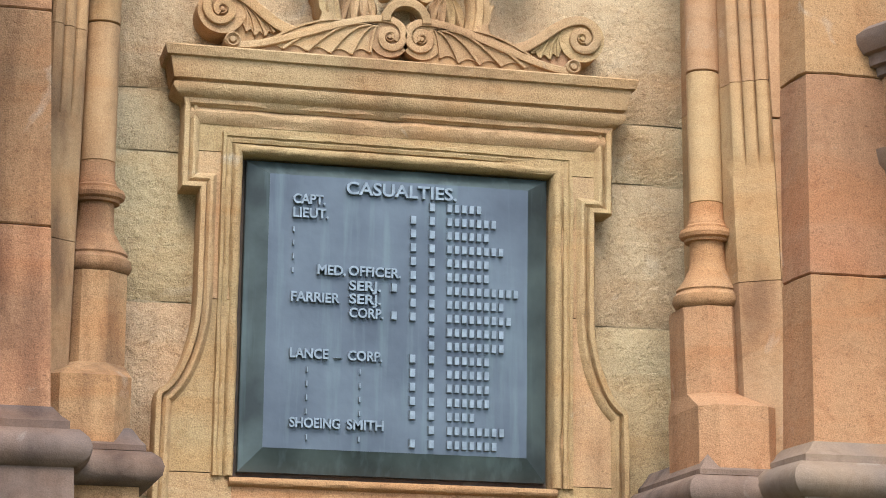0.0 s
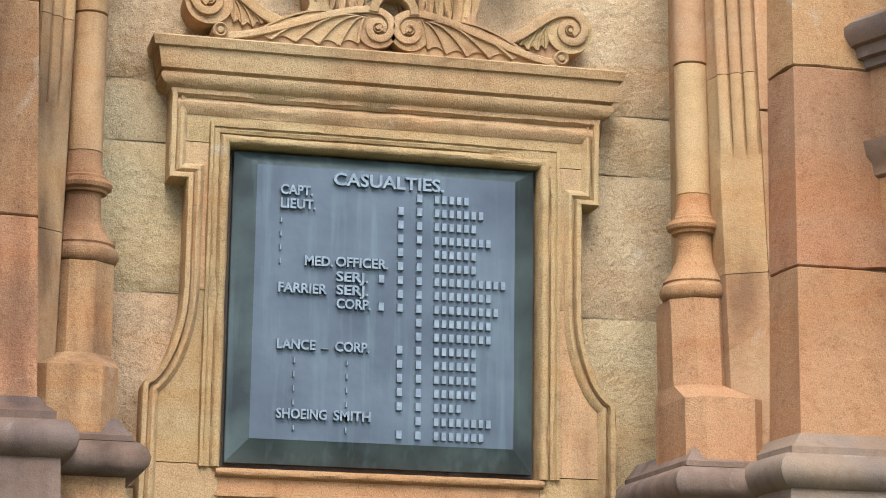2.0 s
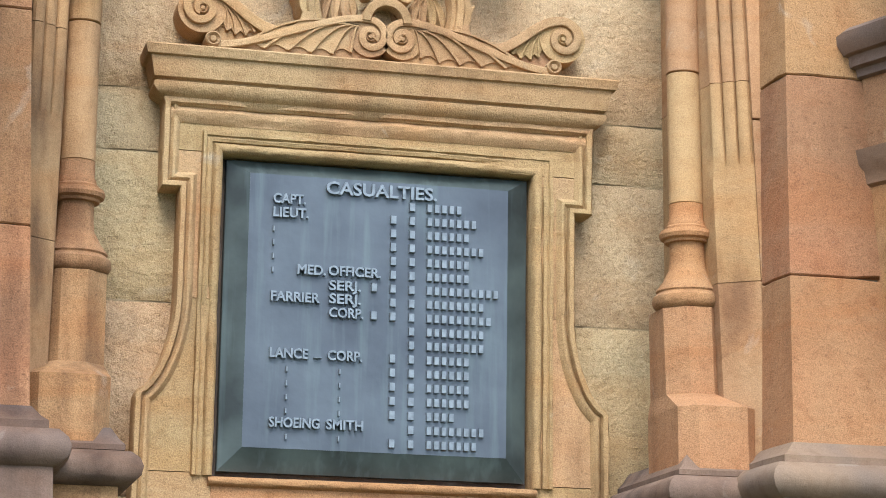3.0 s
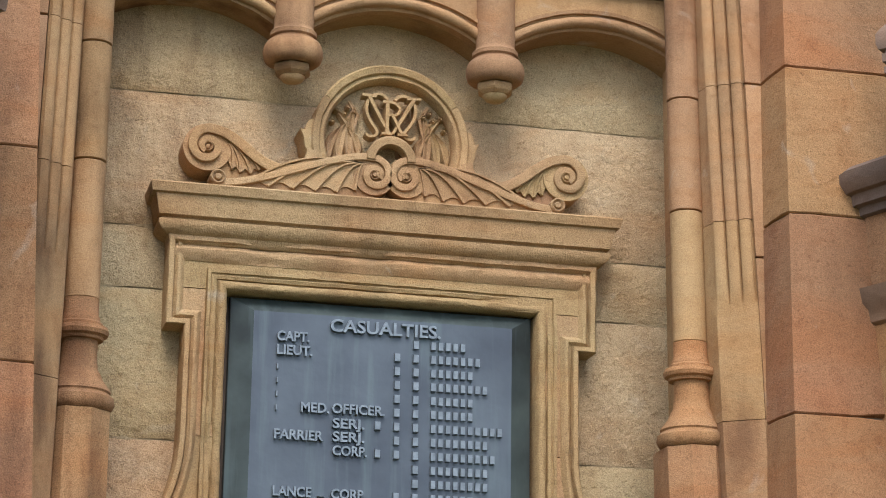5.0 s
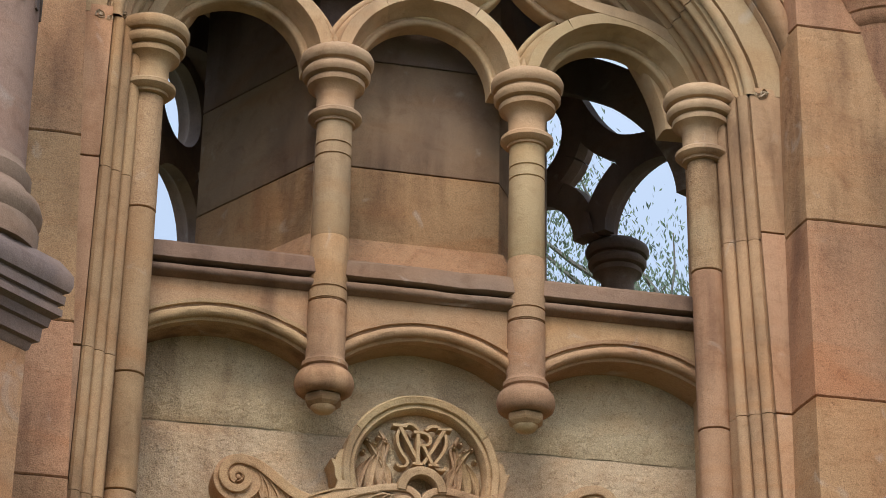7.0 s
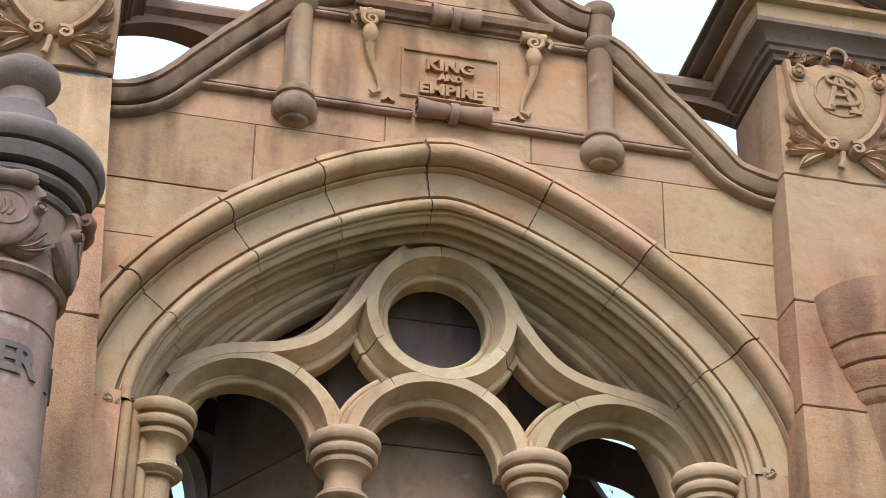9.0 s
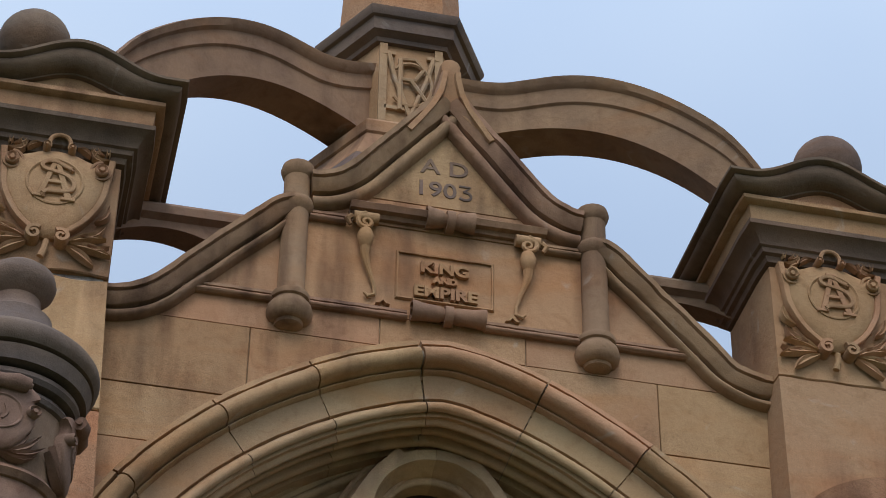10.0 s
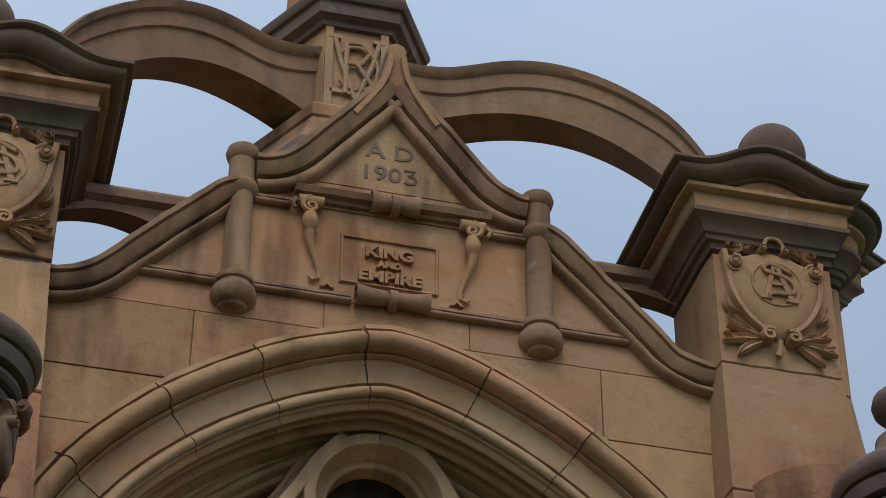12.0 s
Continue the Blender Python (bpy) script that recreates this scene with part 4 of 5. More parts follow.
def domed(bm, outline, centre, y, steps):
    """A carved plate that swells towards its middle; steps are (share of the outline, height)."""
    cx, cz = centre
    quads(bm, [[(cx + (px - cx) * k, y - d, cz + (pz - cz) * k) for px, pz in outline] for k, d in steps], True)
    return bm


def carved_cartouche():
    bm = bmesh.new()
    x, z, y = 1.53, 7.178, -0.29
    side = [(0.0, -0.245), (0.05, -0.238), (0.086, -0.2), (0.126, -0.162), (0.165, -0.1), (0.19, -0.03), (0.2, 0.05), (0.208, 0.14), (0.185, 0.132), (0.15, 0.13), (0.11, 0.142), (0.07, 0.162), (0.0, 0.172)]
    half = rounded(side, 1)
    outline = [(x + a, z + b) for a, b in half] + [(x - a, z + b) for a, b in reversed(half[1:-1])]
    domed(bm, outline, (x, z - 0.02), y, ((1.0, -0.01), (1.0, 0.012), (0.97, 0.02), (0.86, 0.034), (0.7, 0.042), (0.4, 0.044), (0.02, 0.044)))
    pieces = [("shield", bm)]
    # medallion edge
    moulding(bm, arc(x, z, 0.102, 0, 360, 40)[:-1], [(-0.007, -0.012), (-0.006, 0.007), (0.0, 0.009), (0.012, -0.002), (0.012, -0.012)], lambda zz: y - 0.041, closed=True, wear=0)
    # entwined letters A and S in flat straps
    face = y - 0.043
    bm = bmesh.new()
    for path, w in (([(-0.05, -0.072), (-0.004, 0.1)], (0.024, 0.018)), ([(-0.002, 0.1), (0.056, -0.078)], (0.02, 0.026)), ([(-0.028, 0.102), (0.016, 0.102)], (0.012, 0.012)), ([(-0.075, -0.076), (-0.03, -0.076)], (0.013, 0.013)), ([(0.03, -0.08), (0.082, -0.08)], (0.014, 0.014)), ([(-0.034, -0.006), (0.03, -0.004)], (0.014, 0.014))):
        strap(bm, [(x + a, z + b) for a, b in path], face, w, 0.012)
    pieces.append(("letter", bm))
    bm = bmesh.new()
    s_line = rounded([(0.056, 0.062), (0.034, 0.07), (0.004, 0.088), (-0.034, 0.09), (-0.058, 0.07), (-0.044, 0.048), (0.0, 0.042), (0.05, 0.028), (0.076, -0.008), (0.066, -0.042), (0.02, -0.05), (-0.026, -0.05), (-0.04, -0.066)])
    strap(bm, [(x + a, z + b) for a, b in s_line], face - 0.002, (0.016, 0.018), 0.014)
    for a, b in ((0.058, 0.058), (-0.038, -0.07)):
        lathe_y(bm, x + a, z + b, y, face - 0.014, 0.011, 12)
    pieces.append(("letter", bm))
    for s in (-1, 1):
        bm = bmesh.new()
        # raised edge, rolled foot, sprays above and laurel below
        rim = rounded([(0.204, 0.148), (0.192, 0.05), (0.186, -0.03), (0.158, -0.1), (0.12, -0.16), (0.08, -0.198), (0.052, -0.222)])
        strap(bm, [(x + s * a, z + b) for a, b in rim], y - 0.012, (0.026, 0.02), 0.022)
        pieces.append(("rim", bm))
        bm = bmesh.new()
        strap(bm, spiral(x + s * 0.05, z - 0.25, 0.032, 0.01, 1.3, 90 + s * 40, -s, 26), y - 0.01, (0.02, 0.012), 0.046)
        lathe_y(bm, x + s * 0.05, z - 0.25, y, y - 0.048, 0.012, 12)
        pieces.append(("scroll", bm))
        for a, b, ang, ln, wd, bow in ((0.08, -0.255, 14, 0.14, 0.022, 0.02), (0.09, -0.265, -12, 0.15, 0.024, 0.016), (0.075, -0.275, -36, 0.13, 0.022, 0.012), (0.12, -0.225, 36, 0.11, 0.02, -0.014), (0.165, -0.15, 62, 0.1, 0.016, -0.016), (0.15, -0.26, 4, 0.08, 0.018, -0.012),
                                       (0.195, 0.15, 150, 0.09, 0.018, 0.02), (0.17, 0.17, 128, 0.07, 0.018, 0.012), (0.13, 0.15, 60, 0.07, 0.018, 0.015), (0.185, 0.175, 95, 0.055, 0.014, 0.0), (0.12, 0.16, 150, 0.06, 0.014, -0.012)):
            bm = bmesh.new()
            leaf(bm, x + s * a, z + b, ang if s > 0 else 180 - ang, ln, wd, y - 0.02, bow * s)
            pieces.append(("leaf", bm))
    # open loop over the shield, and rosettes where the edge curls at the shoulders
    bm = bmesh.new()
    loop = rounded([(-0.05, 0.168), (-0.034, 0.16), (-0.042, 0.19), (-0.022, 0.222), (0.022, 0.222), (0.042, 0.19), (0.034, 0.16), (0.05, 0.168)])
    tube(bm, [(x + a, y - 0.05, z + b) for a, b in loop], [0.0085] * len(loop), 8)
    pieces.append(("loop", bm))
    for s in (-1, 1):
        for name, a, b, d, r in (("bead", 0.047, 0.166, 0.064, 0.015), ("rosette", 0.168, 0.082, 0.062, 0.027)):
            bm = bmesh.new()
            lathe_y(bm, x + s * a, z + b, y, y - d, r, 14)
            pieces.append((name, bm))
        bm = bmesh.new()
        strap(bm, spiral(x + s * 0.168, z + 0.082, 0.046, 0.03, 0.8, 90, s, 20), y - 0.02, (0.014, 0.01), 0.022)
        pieces.append(("curl", bm))
    bm = bmesh.new()
    tube(bm, [(x, y - 0.02, z - 0.26), (x - 0.004, y - 0.024, z - 0.3), (x - 0.014, y - 0.02, z - 0.335)], [0.013, 0.012, 0.014], 8)
    pieces.append(("stem", bm))
    return pieces


pier = build_pier()
copy_thing(pier, turned(120))
copy_thing(pier, turned(240))


# ------------------------------------------------------------------ spire and flying arches
spire = thing("spire", "red sandstone hexagonal spire rising from a moulded die", "spire")
for name, rows, mat in (("roof_slope", ((6.9, 0.95), (7.9, 0.62), (8.22, 0.47)), DARK), ("die_base", ((8.2, 0.46), (8.24, 0.46), (8.27, 0.44), (8.43, 0.36), (8.44, 0.37), (8.5, 0.37), (8.53, 0.345), (8.55, 0.28)), TAN),
                        ("die", ((8.54, 0.262), (9.08, 0.262)), TAN),
                        ("die_cap", ((9.06, 0.262), (9.062, 0.285), (9.085, 0.29), (9.1, 0.315), (9.105, 0.325), (9.175, 0.328), (9.18, 0.345), (9.205, 0.358), (9.225, 0.358), (9.23, 0.34), (9.28, 0.27)), DARK),
                        ("shaft", ((9.26, 0.262), (12.6, 0.13), (12.9, 0.0)), RED)):
    bm = bmesh.new()
    quads(bm, [hexagon(max(a, 0.002), z) for z, a in rows], True)
    piece = part(name, bm, mat, spire, soft=0.008 if name == "die" else 0.0)
    if name == "die":
        die = piece
# royal cypher and corner strips on the die's front
bm = bmesh.new()
y = CENTRE[1] - 0.262
for s in (-1, 1):
    block(bm, s * 0.13 - 0.018, s * 0.13 + 0.018, y - 0.018, y + 0.02, 8.56, 9.06)
    tube(bm, [(s * 0.105, y - 0.015, 9.0), (s * 0.075, y - 0.015, 8.86), (0.0, y - 0.015, 8.63)], [0.013] * 3, 6)
    block(bm, s * 0.105 - 0.03, s * 0.105 + 0.03, y - 0.02, y, 8.995, 9.015)
tube(bm, [(-0.05, y - 0.02, 8.66), (-0.05, y - 0.02, 8.97)], [0.013] * 2, 6)
tube(bm, [(-0.05, y - 0.02, 8.97), (0.02, y - 0.02, 8.975), (0.06, y - 0.02, 8.92), (0.02, y - 0.02, 8.85), (-0.05, y - 0.02, 8.845)], [0.012] * 5, 6)
tube(bm, [(0.0, y - 0.02, 8.85), (0.08, y - 0.02, 8.72), (0.11, y - 0.02, 8.7)], [0.012] * 3, 6)
tube(bm, [(a, y - 0.02, b) for a, b in arc(0, 8.82, 0.1, -140, 140, 18, 0.13)], [0.009] * 19, 6)
block(bm, -0.12, -0.02, y - 0.018, y, 8.665, 8.685)
part("cypher", bm, BUFF, die, "raised royal cypher of three entwined letters")


def build_flyer():
    """A flying arch from the pier's cap to the die, with a lower braced beam; drawn along the pier's axis."""
    f = thing("flying_arch", "curved sandstone flying arch between corner pier and spire", "arch", "flying arches")
    to_world = lambda r, s, z: (CENTRE[0] + RAY.x * r - RAY.y * s, CENTRE[1] + RAY.y * r + RAY.x * s, z)
    n = 34

    def back(r):
        # ogee that sweeps off the die, runs level and falls to the pier
        if r < 0.6:
            return 8.835 + 0.7 * (0.6 - r) ** 1.5
        return 8.835 - 0.07 * (r - 0.6) - 0.70 * max(0, r - 0.75) ** 2 - 2.2 * max(0, r - 1.5) ** 2

    def belly(r):
        return 8.56 - (0.4 * (0.45 - r) ** 2 if r < 0.45 else 0.5 * (r - 0.45) ** 2.4)

    bm = bmesh.new()
    rows = []
    for i in range(n + 1):
        r = 0.22 + 1.495 * i / n
        z, low = back(r), belly(r)
        w = 0.10
        rows.append([to_world(r, -w, low), to_world(r, -w, z - 0.165), to_world(r, -w - 0.012, z - 0.155), to_world(r, -w - 0.012, z - 0.075), to_world(r, -w - 0.03, z - 0.06), to_world(r, -w - 0.04, z - 0.02), to_world(r, -w - 0.01, z), to_world(r, w + 0.01, z), to_world(r, w + 0.04, z - 0.02),
                     to_world(r, w + 0.03, z - 0.06), to_world(r, w + 0.012, z - 0.075), to_world(r, w + 0.012, z - 0.155), to_world(r, w, z - 0.165), to_world(r, w, low)])
    quads(bm, rows, True)
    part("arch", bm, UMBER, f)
    bm = bmesh.new()
    rows = []
    for i in range(n + 1):
        u = i / n
        r = 0.3 + 1.4 * u
        z = 7.47 + 0.40 * (1.61 - r)
        low = z - 0.32 + 0.195 * math.sin(math.pi * min(1, max(0, (r - 0.85) / 0.85))) ** 0.6
        w = 0.06
        rows.append([to_world(r, -w, low), to_world(r, -w, z - 0.09), to_world(r, -w - 0.03, z - 0.07), to_world(r, -w - 0.03, z - 0.03), to_world(r, -w, z), to_world(r, w, z), to_world(r, w + 0.03, z - 0.03), to_world(r, w + 0.03, z - 0.07), to_world(r, w, z - 0.09), to_world(r, w, low)])
    quads(bm, rows, True)
    part("beam", bm, BROWN, f)
    return f


flyer = build_flyer()
copy_thing(flyer, turned(120))
copy_thing(flyer, turned(240))

# ------------------------------------------------------------------ tablet surround
FACE = -0.005


def flare(s, inset=0.0):
    """Outer line of the surround from the foot to the head: a flared foot, a straight jamb and an ear."""
    pts = [(-0.772, 2.15), (-0.768, 2.725)]
    pts += [(-0.652 - 0.108 * (1 - math.sin(radians(90 * i / 10))), 2.745 + 0.30 * (1 - math.cos(radians(90 * i / 10))) ** 0.8) for i in range(11)]
    pts += [(-0.652, 3.392), (-0.712, 3.392), (-0.712, 3.70)]
    return [(-s * x, z) for x, z in pts] if s > 0 else pts


def build_surround():
    f = thing("tablet_surround", "golden sandstone moulded frame with ears, flared feet and cornice", "frame")
    y0, y1 = FACE, 0.09
    for s in (-1, 1):
        out = flare(s)
        for z0, z1 in ((2.15, 2.49), (2.493, 3.04), (3.043, 3.518)):
            ring = [(s * 0.52, z0)]
            edge = [(x, z) for x, z in out if z0 < z < z1]
            at = lambda zz: next((a[0] + (b[0] - a[0]) * (zz - a[1]) / (b[1] - a[1]) for a, b in zip(out, out[1:]) if a[1] <= zz <= b[1] and b[1] > a[1]), out[-1][0])
            ring += [(at(z0), z0)] + edge + [(at(z1), z1), (s * 0.52, z1)]
            ring = [(x - s * 0.008 if abs(x) > 0.53 else x, z) for x, z in ring]
            bm = bmesh.new()
            slab(bm, ring if s < 0 else ring[::-1], y0, y1)
            part("jamb", bm, GOLD, f)
    bm = bmesh.new()
    block(bm, -0.704, 0.704, y0, y1, 3.521, 3.69)
    part("lintel", bm, GOLD, f)
    bm = bmesh.new()
    block(bm, -0.519, 0.519, y0 + 0.002, y1, 2.1, 2.482)
    part("sill", bm, RED, f)
    # mouldings along the outside and round the opening
    outer = flare(-1) + [(0.712, 3.70)] + flare(1)[::-1][1:]
    prof = [(-0.092, 0.0), (-0.085, 0.006), (-0.07, 0.018), (-0.056, 0.02), (-0.044, 0.012), (-0.036, 0.006), (-0.036, 0.018), (-0.03, 0.028), (-0.006, 0.030), (0.0, 0.024), (0.0, -0.095), (-0.05, -0.095)]
    k = flare(-1)
    slim = [(a * 0.6, b) for a, b in prof]
    part("outer_moulding", moulding(bmesh.new(), k, slim, lambda z: FACE), GOLD, f)
    part("outer_moulding", moulding(bmesh.new(), flare(1)[::-1], slim, lambda z: FACE), GOLD, f)
    part("head_moulding", moulding(bmesh.new(), [(-0.712, 3.70), (0.712, 3.70)], [(a, b) for a, b in prof], lambda z: FACE - 0.002, chip=0.03, wear=0.003), GOLD, f)
    inner = [(-0.516, 2.483), (-0.516, 3.517), (0.516, 3.517), (0.516, 2.483)]
    prof = [(0.0, -0.085), (0.0, 0.002)] + roll(0.016, 0.006, 0.014) + [(0.034, 0.0), (0.036, 0.010), (0.046, 0.014), (0.052, 0.010), (0.056, 0.018), (0.066, 0.018), (0.07, 0.0), (0.07, -0.085)]
    part("inner_moulding", moulding(bmesh.new(), inner, prof, lambda z: FACE, chip=0.05, wear=0.003), GOLD, f)
    part("sill_moulding", moulding(bmesh.new(), [(0.53, 2.481), (-0.53, 2.481)], [(0, -0.06), (0.0, 0.006)] + roll(0.014, 0.008, 0.013) + [(0.03, 0.0), (0.034, -0.008), (0.07, -0.008), (0.075, 0.006), (0.088, 0.008), (0.092, -0.06)], lambda z: FACE), RED, f)
    # cornice
    bm = bmesh.new()
    rows = []
    for z, w, y in ((3.66, 0.70, -0.02), (3.668, 0.712, -0.03), (3.685, 0.716, -0.036), (3.69, 0.726, -0.046), (3.70, 0.742, -0.056), (3.715, 0.752, -0.064), (3.728, 0.75, -0.064), (3.733, 0.74, -0.05), (3.737, 0.742, -0.052), (3.742, 0.752, -0.068), (3.80, 0.764, -0.08), (3.806, 0.766, -0.08), (3.81, 0.778, -0.092), (3.838, 0.786, -0.1), (3.843, 0.784, -0.097), (3.856, 0.74, -0.02)):
        rows.append([(-w + 0.8 * w * 0 + 2 * w * i / 24, y + 0.0012 * noise.noise(Vector((i * 1.3, z * 60, 0))), z) for i in range(25)] + [(w, 0.09, z), (-w, 0.09, z)])
    quads(bm, rows, True)
    part("cornice", bm, GOLD, f)
    return f


surround = build_surround()


def build_crest():
    c = thing("carved_crest", "golden sandstone crest of scrolls, bat-wing ribs and a roundel", "crest")
    y = -0.03
    front = y - 0.026
    for s in (-1, 1):
        # outer scroll: one band from the roundel's foot over the hollow into the volute
        run = rounded([(0.258, 4.0), (0.268, 3.962), (0.30, 3.934), (0.355, 3.922), (0.41, 3.938), (0.46, 3.972), (0.51, 4.012), (0.555, 4.038), (0.598, 4.0455)])
        path = [(s * px, pz) for px, pz in run] + spiral(s * 0.604, 3.983, 0.0625, 0.017, 1.42, 90, -s, 48)[1:]
        bm = bmesh.new()
        strap(bm, path, front + 0.016, (0.04, 0.019), 0.016)
        part("scroll_band", bm, GOLD, c)
        bm = bmesh.new()
        slab(bm, arc(s * 0.604, 3.983, 0.079, 0, 360, 32)[:-1], front + 0.014, 0.08)
        lathe_y(bm, s * 0.604, 3.983, 0.0, front + 0.001, 0.019, 18)
        part("volute", bm, GOLD, c)
        # webbed leaf that hangs from the scroll
        bm = bmesh.new()
        slab(bm, [(s * px, pz) for px, pz in ((0.56, 3.86), (0.26, 3.86), (0.26, 3.975), (0.30, 3.93), (0.355, 3.918), (0.41, 3.932), (0.46, 3.965), (0.51, 4.005), (0.57, 4.03))], front + 0.03, 0.08)
        part("scroll_web", bm, TAN, c)
        bm = bmesh.new()
        leafy = [(0.548, 4.022), (0.552, 3.985), (0.535, 3.945), (0.522, 3.915), (0.508, 3.928), (0.494, 3.905), (0.478, 3.922), (0.46, 3.905), (0.448, 3.925), (0.432, 3.918), (0.425, 3.94), (0.47, 3.975), (0.51, 4.007)]
        slab(bm, [(s * px, pz) for px, pz in leafy], front + 0.018, 0.05)
        for px, pz in ((0.522, 3.917), (0.494, 3.907), (0.46, 3.907), (0.432, 3.92)):
            strap(bm, [(s * (0.548 + (px - 0.548) * t - 0.012 * math.sin(math.pi * t)), 4.02 + (pz - 4.02) * t + 0.008 * math.sin(math.pi * t)) for t in [k / 8 for k in range(9)]], front + 0.019, (0.005, 0.008), 0.008)
        part("fan", bm, GOLD, c)
        # middle bat wing: rim, scalloped web, thin ribs and the inner volute
        top = rounded([(0.585, 3.862), (0.50, 3.868), (0.40, 3.898), (0.315, 3.928), (0.22, 3.962), (0.14, 3.985), (0.085, 3.992), (0.053, 3.9895)])
        path = [(s * px, pz) for px, pz in top] + spiral(s * 0.053, 3.932, 0.0575, 0.016, 1.35, 90, s, 48)[1:]
        bm = bmesh.new()
        strap(bm, path, front + 0.004, (0.024, 0.024), 0.012)
        part("wing_rim", bm, GOLD, c)
        bm = bmesh.new()
        slab(bm, arc(s * 0.0545, 3.932, 0.0685, 0, 360, 32)[:-1], front + 0.0015, 0.06)
        lathe_y(bm, s * 0.053, 3.932, 0.0, front - 0.01, 0.019, 18)
        part("volute", bm, GOLD, c)
        tips = [(0.118, 3.874), (0.18, 3.863), (0.25, 3.862), (0.325, 3.863), (0.405, 3.864), (0.49, 3.862)]
        edge = []
        for (ax, az), (bx, bz) in zip(tips, tips[1:]):
            edge += [(ax + (bx - ax) * t, az + (bz - az) * t + 0.017 * math.sin(math.pi * t)) for t in [k / 6 for k in range(6)]]
        ring = [(0.1, 3.9)] + edge + [tips[-1]] + [p for p in top if p[0] > 0.1]
        bm = bmesh.new()
        slab(bm, [(s * px, pz) for px, pz in ring], front + 0.004, 0.05)
        for k, (px, pz) in enumerate(tips):
            bowed = 0.02 + 0.006 * k
            strap(bm, [(s * (0.095 + (px - 0.095) * t), 3.968 + (pz - 3.968) * t + bowed * math.sin(math.pi * t)) for t in [q / 10 for q in range(11)]], front + 0.004, (0.005, 0.009), 0.010)
        part("wing", bm, GOLD, c)
        bm = bmesh.new()
        slab(bm, [(s * 0.06, 3.85), (s * 0.58, 3.85)] + [(s * px, pz - 0.006) for px, pz in top], front + 0.011, 0.08)
        block(bm, min(s * 0.05, s * 0.3), max(s * 0.05, s * 0.3), front + 0.012, 0.05, 3.852, 3.925)
        block(bm, min(s * 0.05, s * 0.16), max(s * 0.05, s * 0.16), front + 0.013, 0.05, 3.92, 3.975)
        part("wing_ground", bm, TAN, c)
        bm = bmesh.new()
        lathe_y(bm, s * 0.569, 3.878, 0.07, y - 0.045, 0.026, 18)
        part("rosette", bm, GOLD, c)
        bm = bmesh.new()
        slab(bm, [(s * px, pz) for px, pz in ((0.25, 3.97), (0.272, 3.985), (0.288, 4.02), (0.29, 4.045), (0.304, 4.075), (0.287, 4.072), (0.284, 4.09), (0.274, 4.108), (0.25, 4.115))], front + 0.008, 0.08)
        part("ear", bm, GOLD, c, soft=0.004)
    # roundel with its ring
    ring = [(-0.05, -0.06), (-0.05, 0.0), (-0.042, 0.012), (-0.03, 0.008), (-0.026, 0.02), (-0.006, 0.026), (0.0, 0.018), (0.0, -0.08)]
    for a0, a1 in ((200, 148), (147.3, 33), (32.3, -20)):
        part("ring", moulding(bmesh.new(), arc(0, 4.053, 0.267, a0, a1, 24), ring, lambda z: y), GOLD, c)
    bm = bmesh.new()
    slab(bm, arc(0, 4.053, 0.235, 0, 360, 40)[:-1], 0.015, 0.08)
    part("ground_disc", bm, CREAM, c)
    bm = bmesh.new()
    strap(bm, arc(0, 3.985, 0.068, 180, 0, 14), y - 0.01, (0.032, 0.032), 0.03)
    part("small_arch", bm, GOLD, c)
    # cypher of three entwined letters
    bm = bmesh.new()
    for s in (-1, 1):
        heart = rounded([(s * 0.012, 4.2), (s * 0.03, 4.218), (s * 0.058, 4.216), (s * 0.082, 4.19), (s * 0.084, 4.15), (s * 0.066, 4.115), (s * 0.044, 4.088), (s * 0.05, 4.07), (s * 0.075, 4.066), (s * 0.083, 4.078)])
        strap(bm, heart, y + 0.004, (0.012, 0.011), 0.022)
        strap(bm, [(s * 0.075, 4.205), (s * 0.04, 4.14), (s * 0.006, 4.082)], y + 0.002, (0.015, 0.012), 0.024)
        strap(bm, [(s * 0.1, 4.209), (s * 0.052, 4.207)], y + 0.001, (0.011, 0.011), 0.024)
    strap(bm, [(-0.014, 4.082), (-0.014, 4.19)], y, (0.014, 0.014), 0.026)
    strap(bm, rounded([(-0.03, 4.188), (0.01, 4.19), (0.03, 4.172), (0.024, 4.146), (-0.014, 4.142)]), y - 0.001, (0.012, 0.012), 0.026)
    strap(bm, rounded([(0.004, 4.142), (0.02, 4.115), (0.03, 4.09), (0.042, 4.082)]), y - 0.001, (0.012, 0.012), 0.026)
    for x in (-0.014, 0.04):
        strap(bm, [(x - 0.018, 4.08), (x + 0.018, 4.08)], y, (0.01, 0.01), 0.025)
    part("cypher", bm, GOLD, c, "raised royal cypher of three letters")
    for s in (-1, 1):
        for x, z, ang, ln, w, bow in ((0.085, 3.99, 132, 0.085, 0.016, 0.01), (0.105, 3.985, 74, 0.13, 0.02, 0.018), (0.13, 3.98, 94, 0.2, 0.024, -0.01), (0.165, 3.965, 100, 0.17, 0.024, -0.012), (0.2, 3.985, 108, 0.13, 0.02, -0.012), (0.125, 4.075, 58, 0.1, 0.018, 0.012)):
            bm = bmesh.new()
            leaf(bm, s * x, z, ang if s > 0 else 180 - ang, ln, w, 0.0, bow * s)
            part("leaf", bm, GOLD, c)
        bm = bmesh.new()
        tube(bm, [(s * 0.08, 0.002, 3.98), (s * 0.125, -0.004, 4.03), (s * 0.118, -0.004, 4.10), (s * 0.105, -0.002, 4.15), (s * 0.135, 0.0, 4.2)], [0.007] * 5, 6)
        part("stem", bm, GOLD, c)
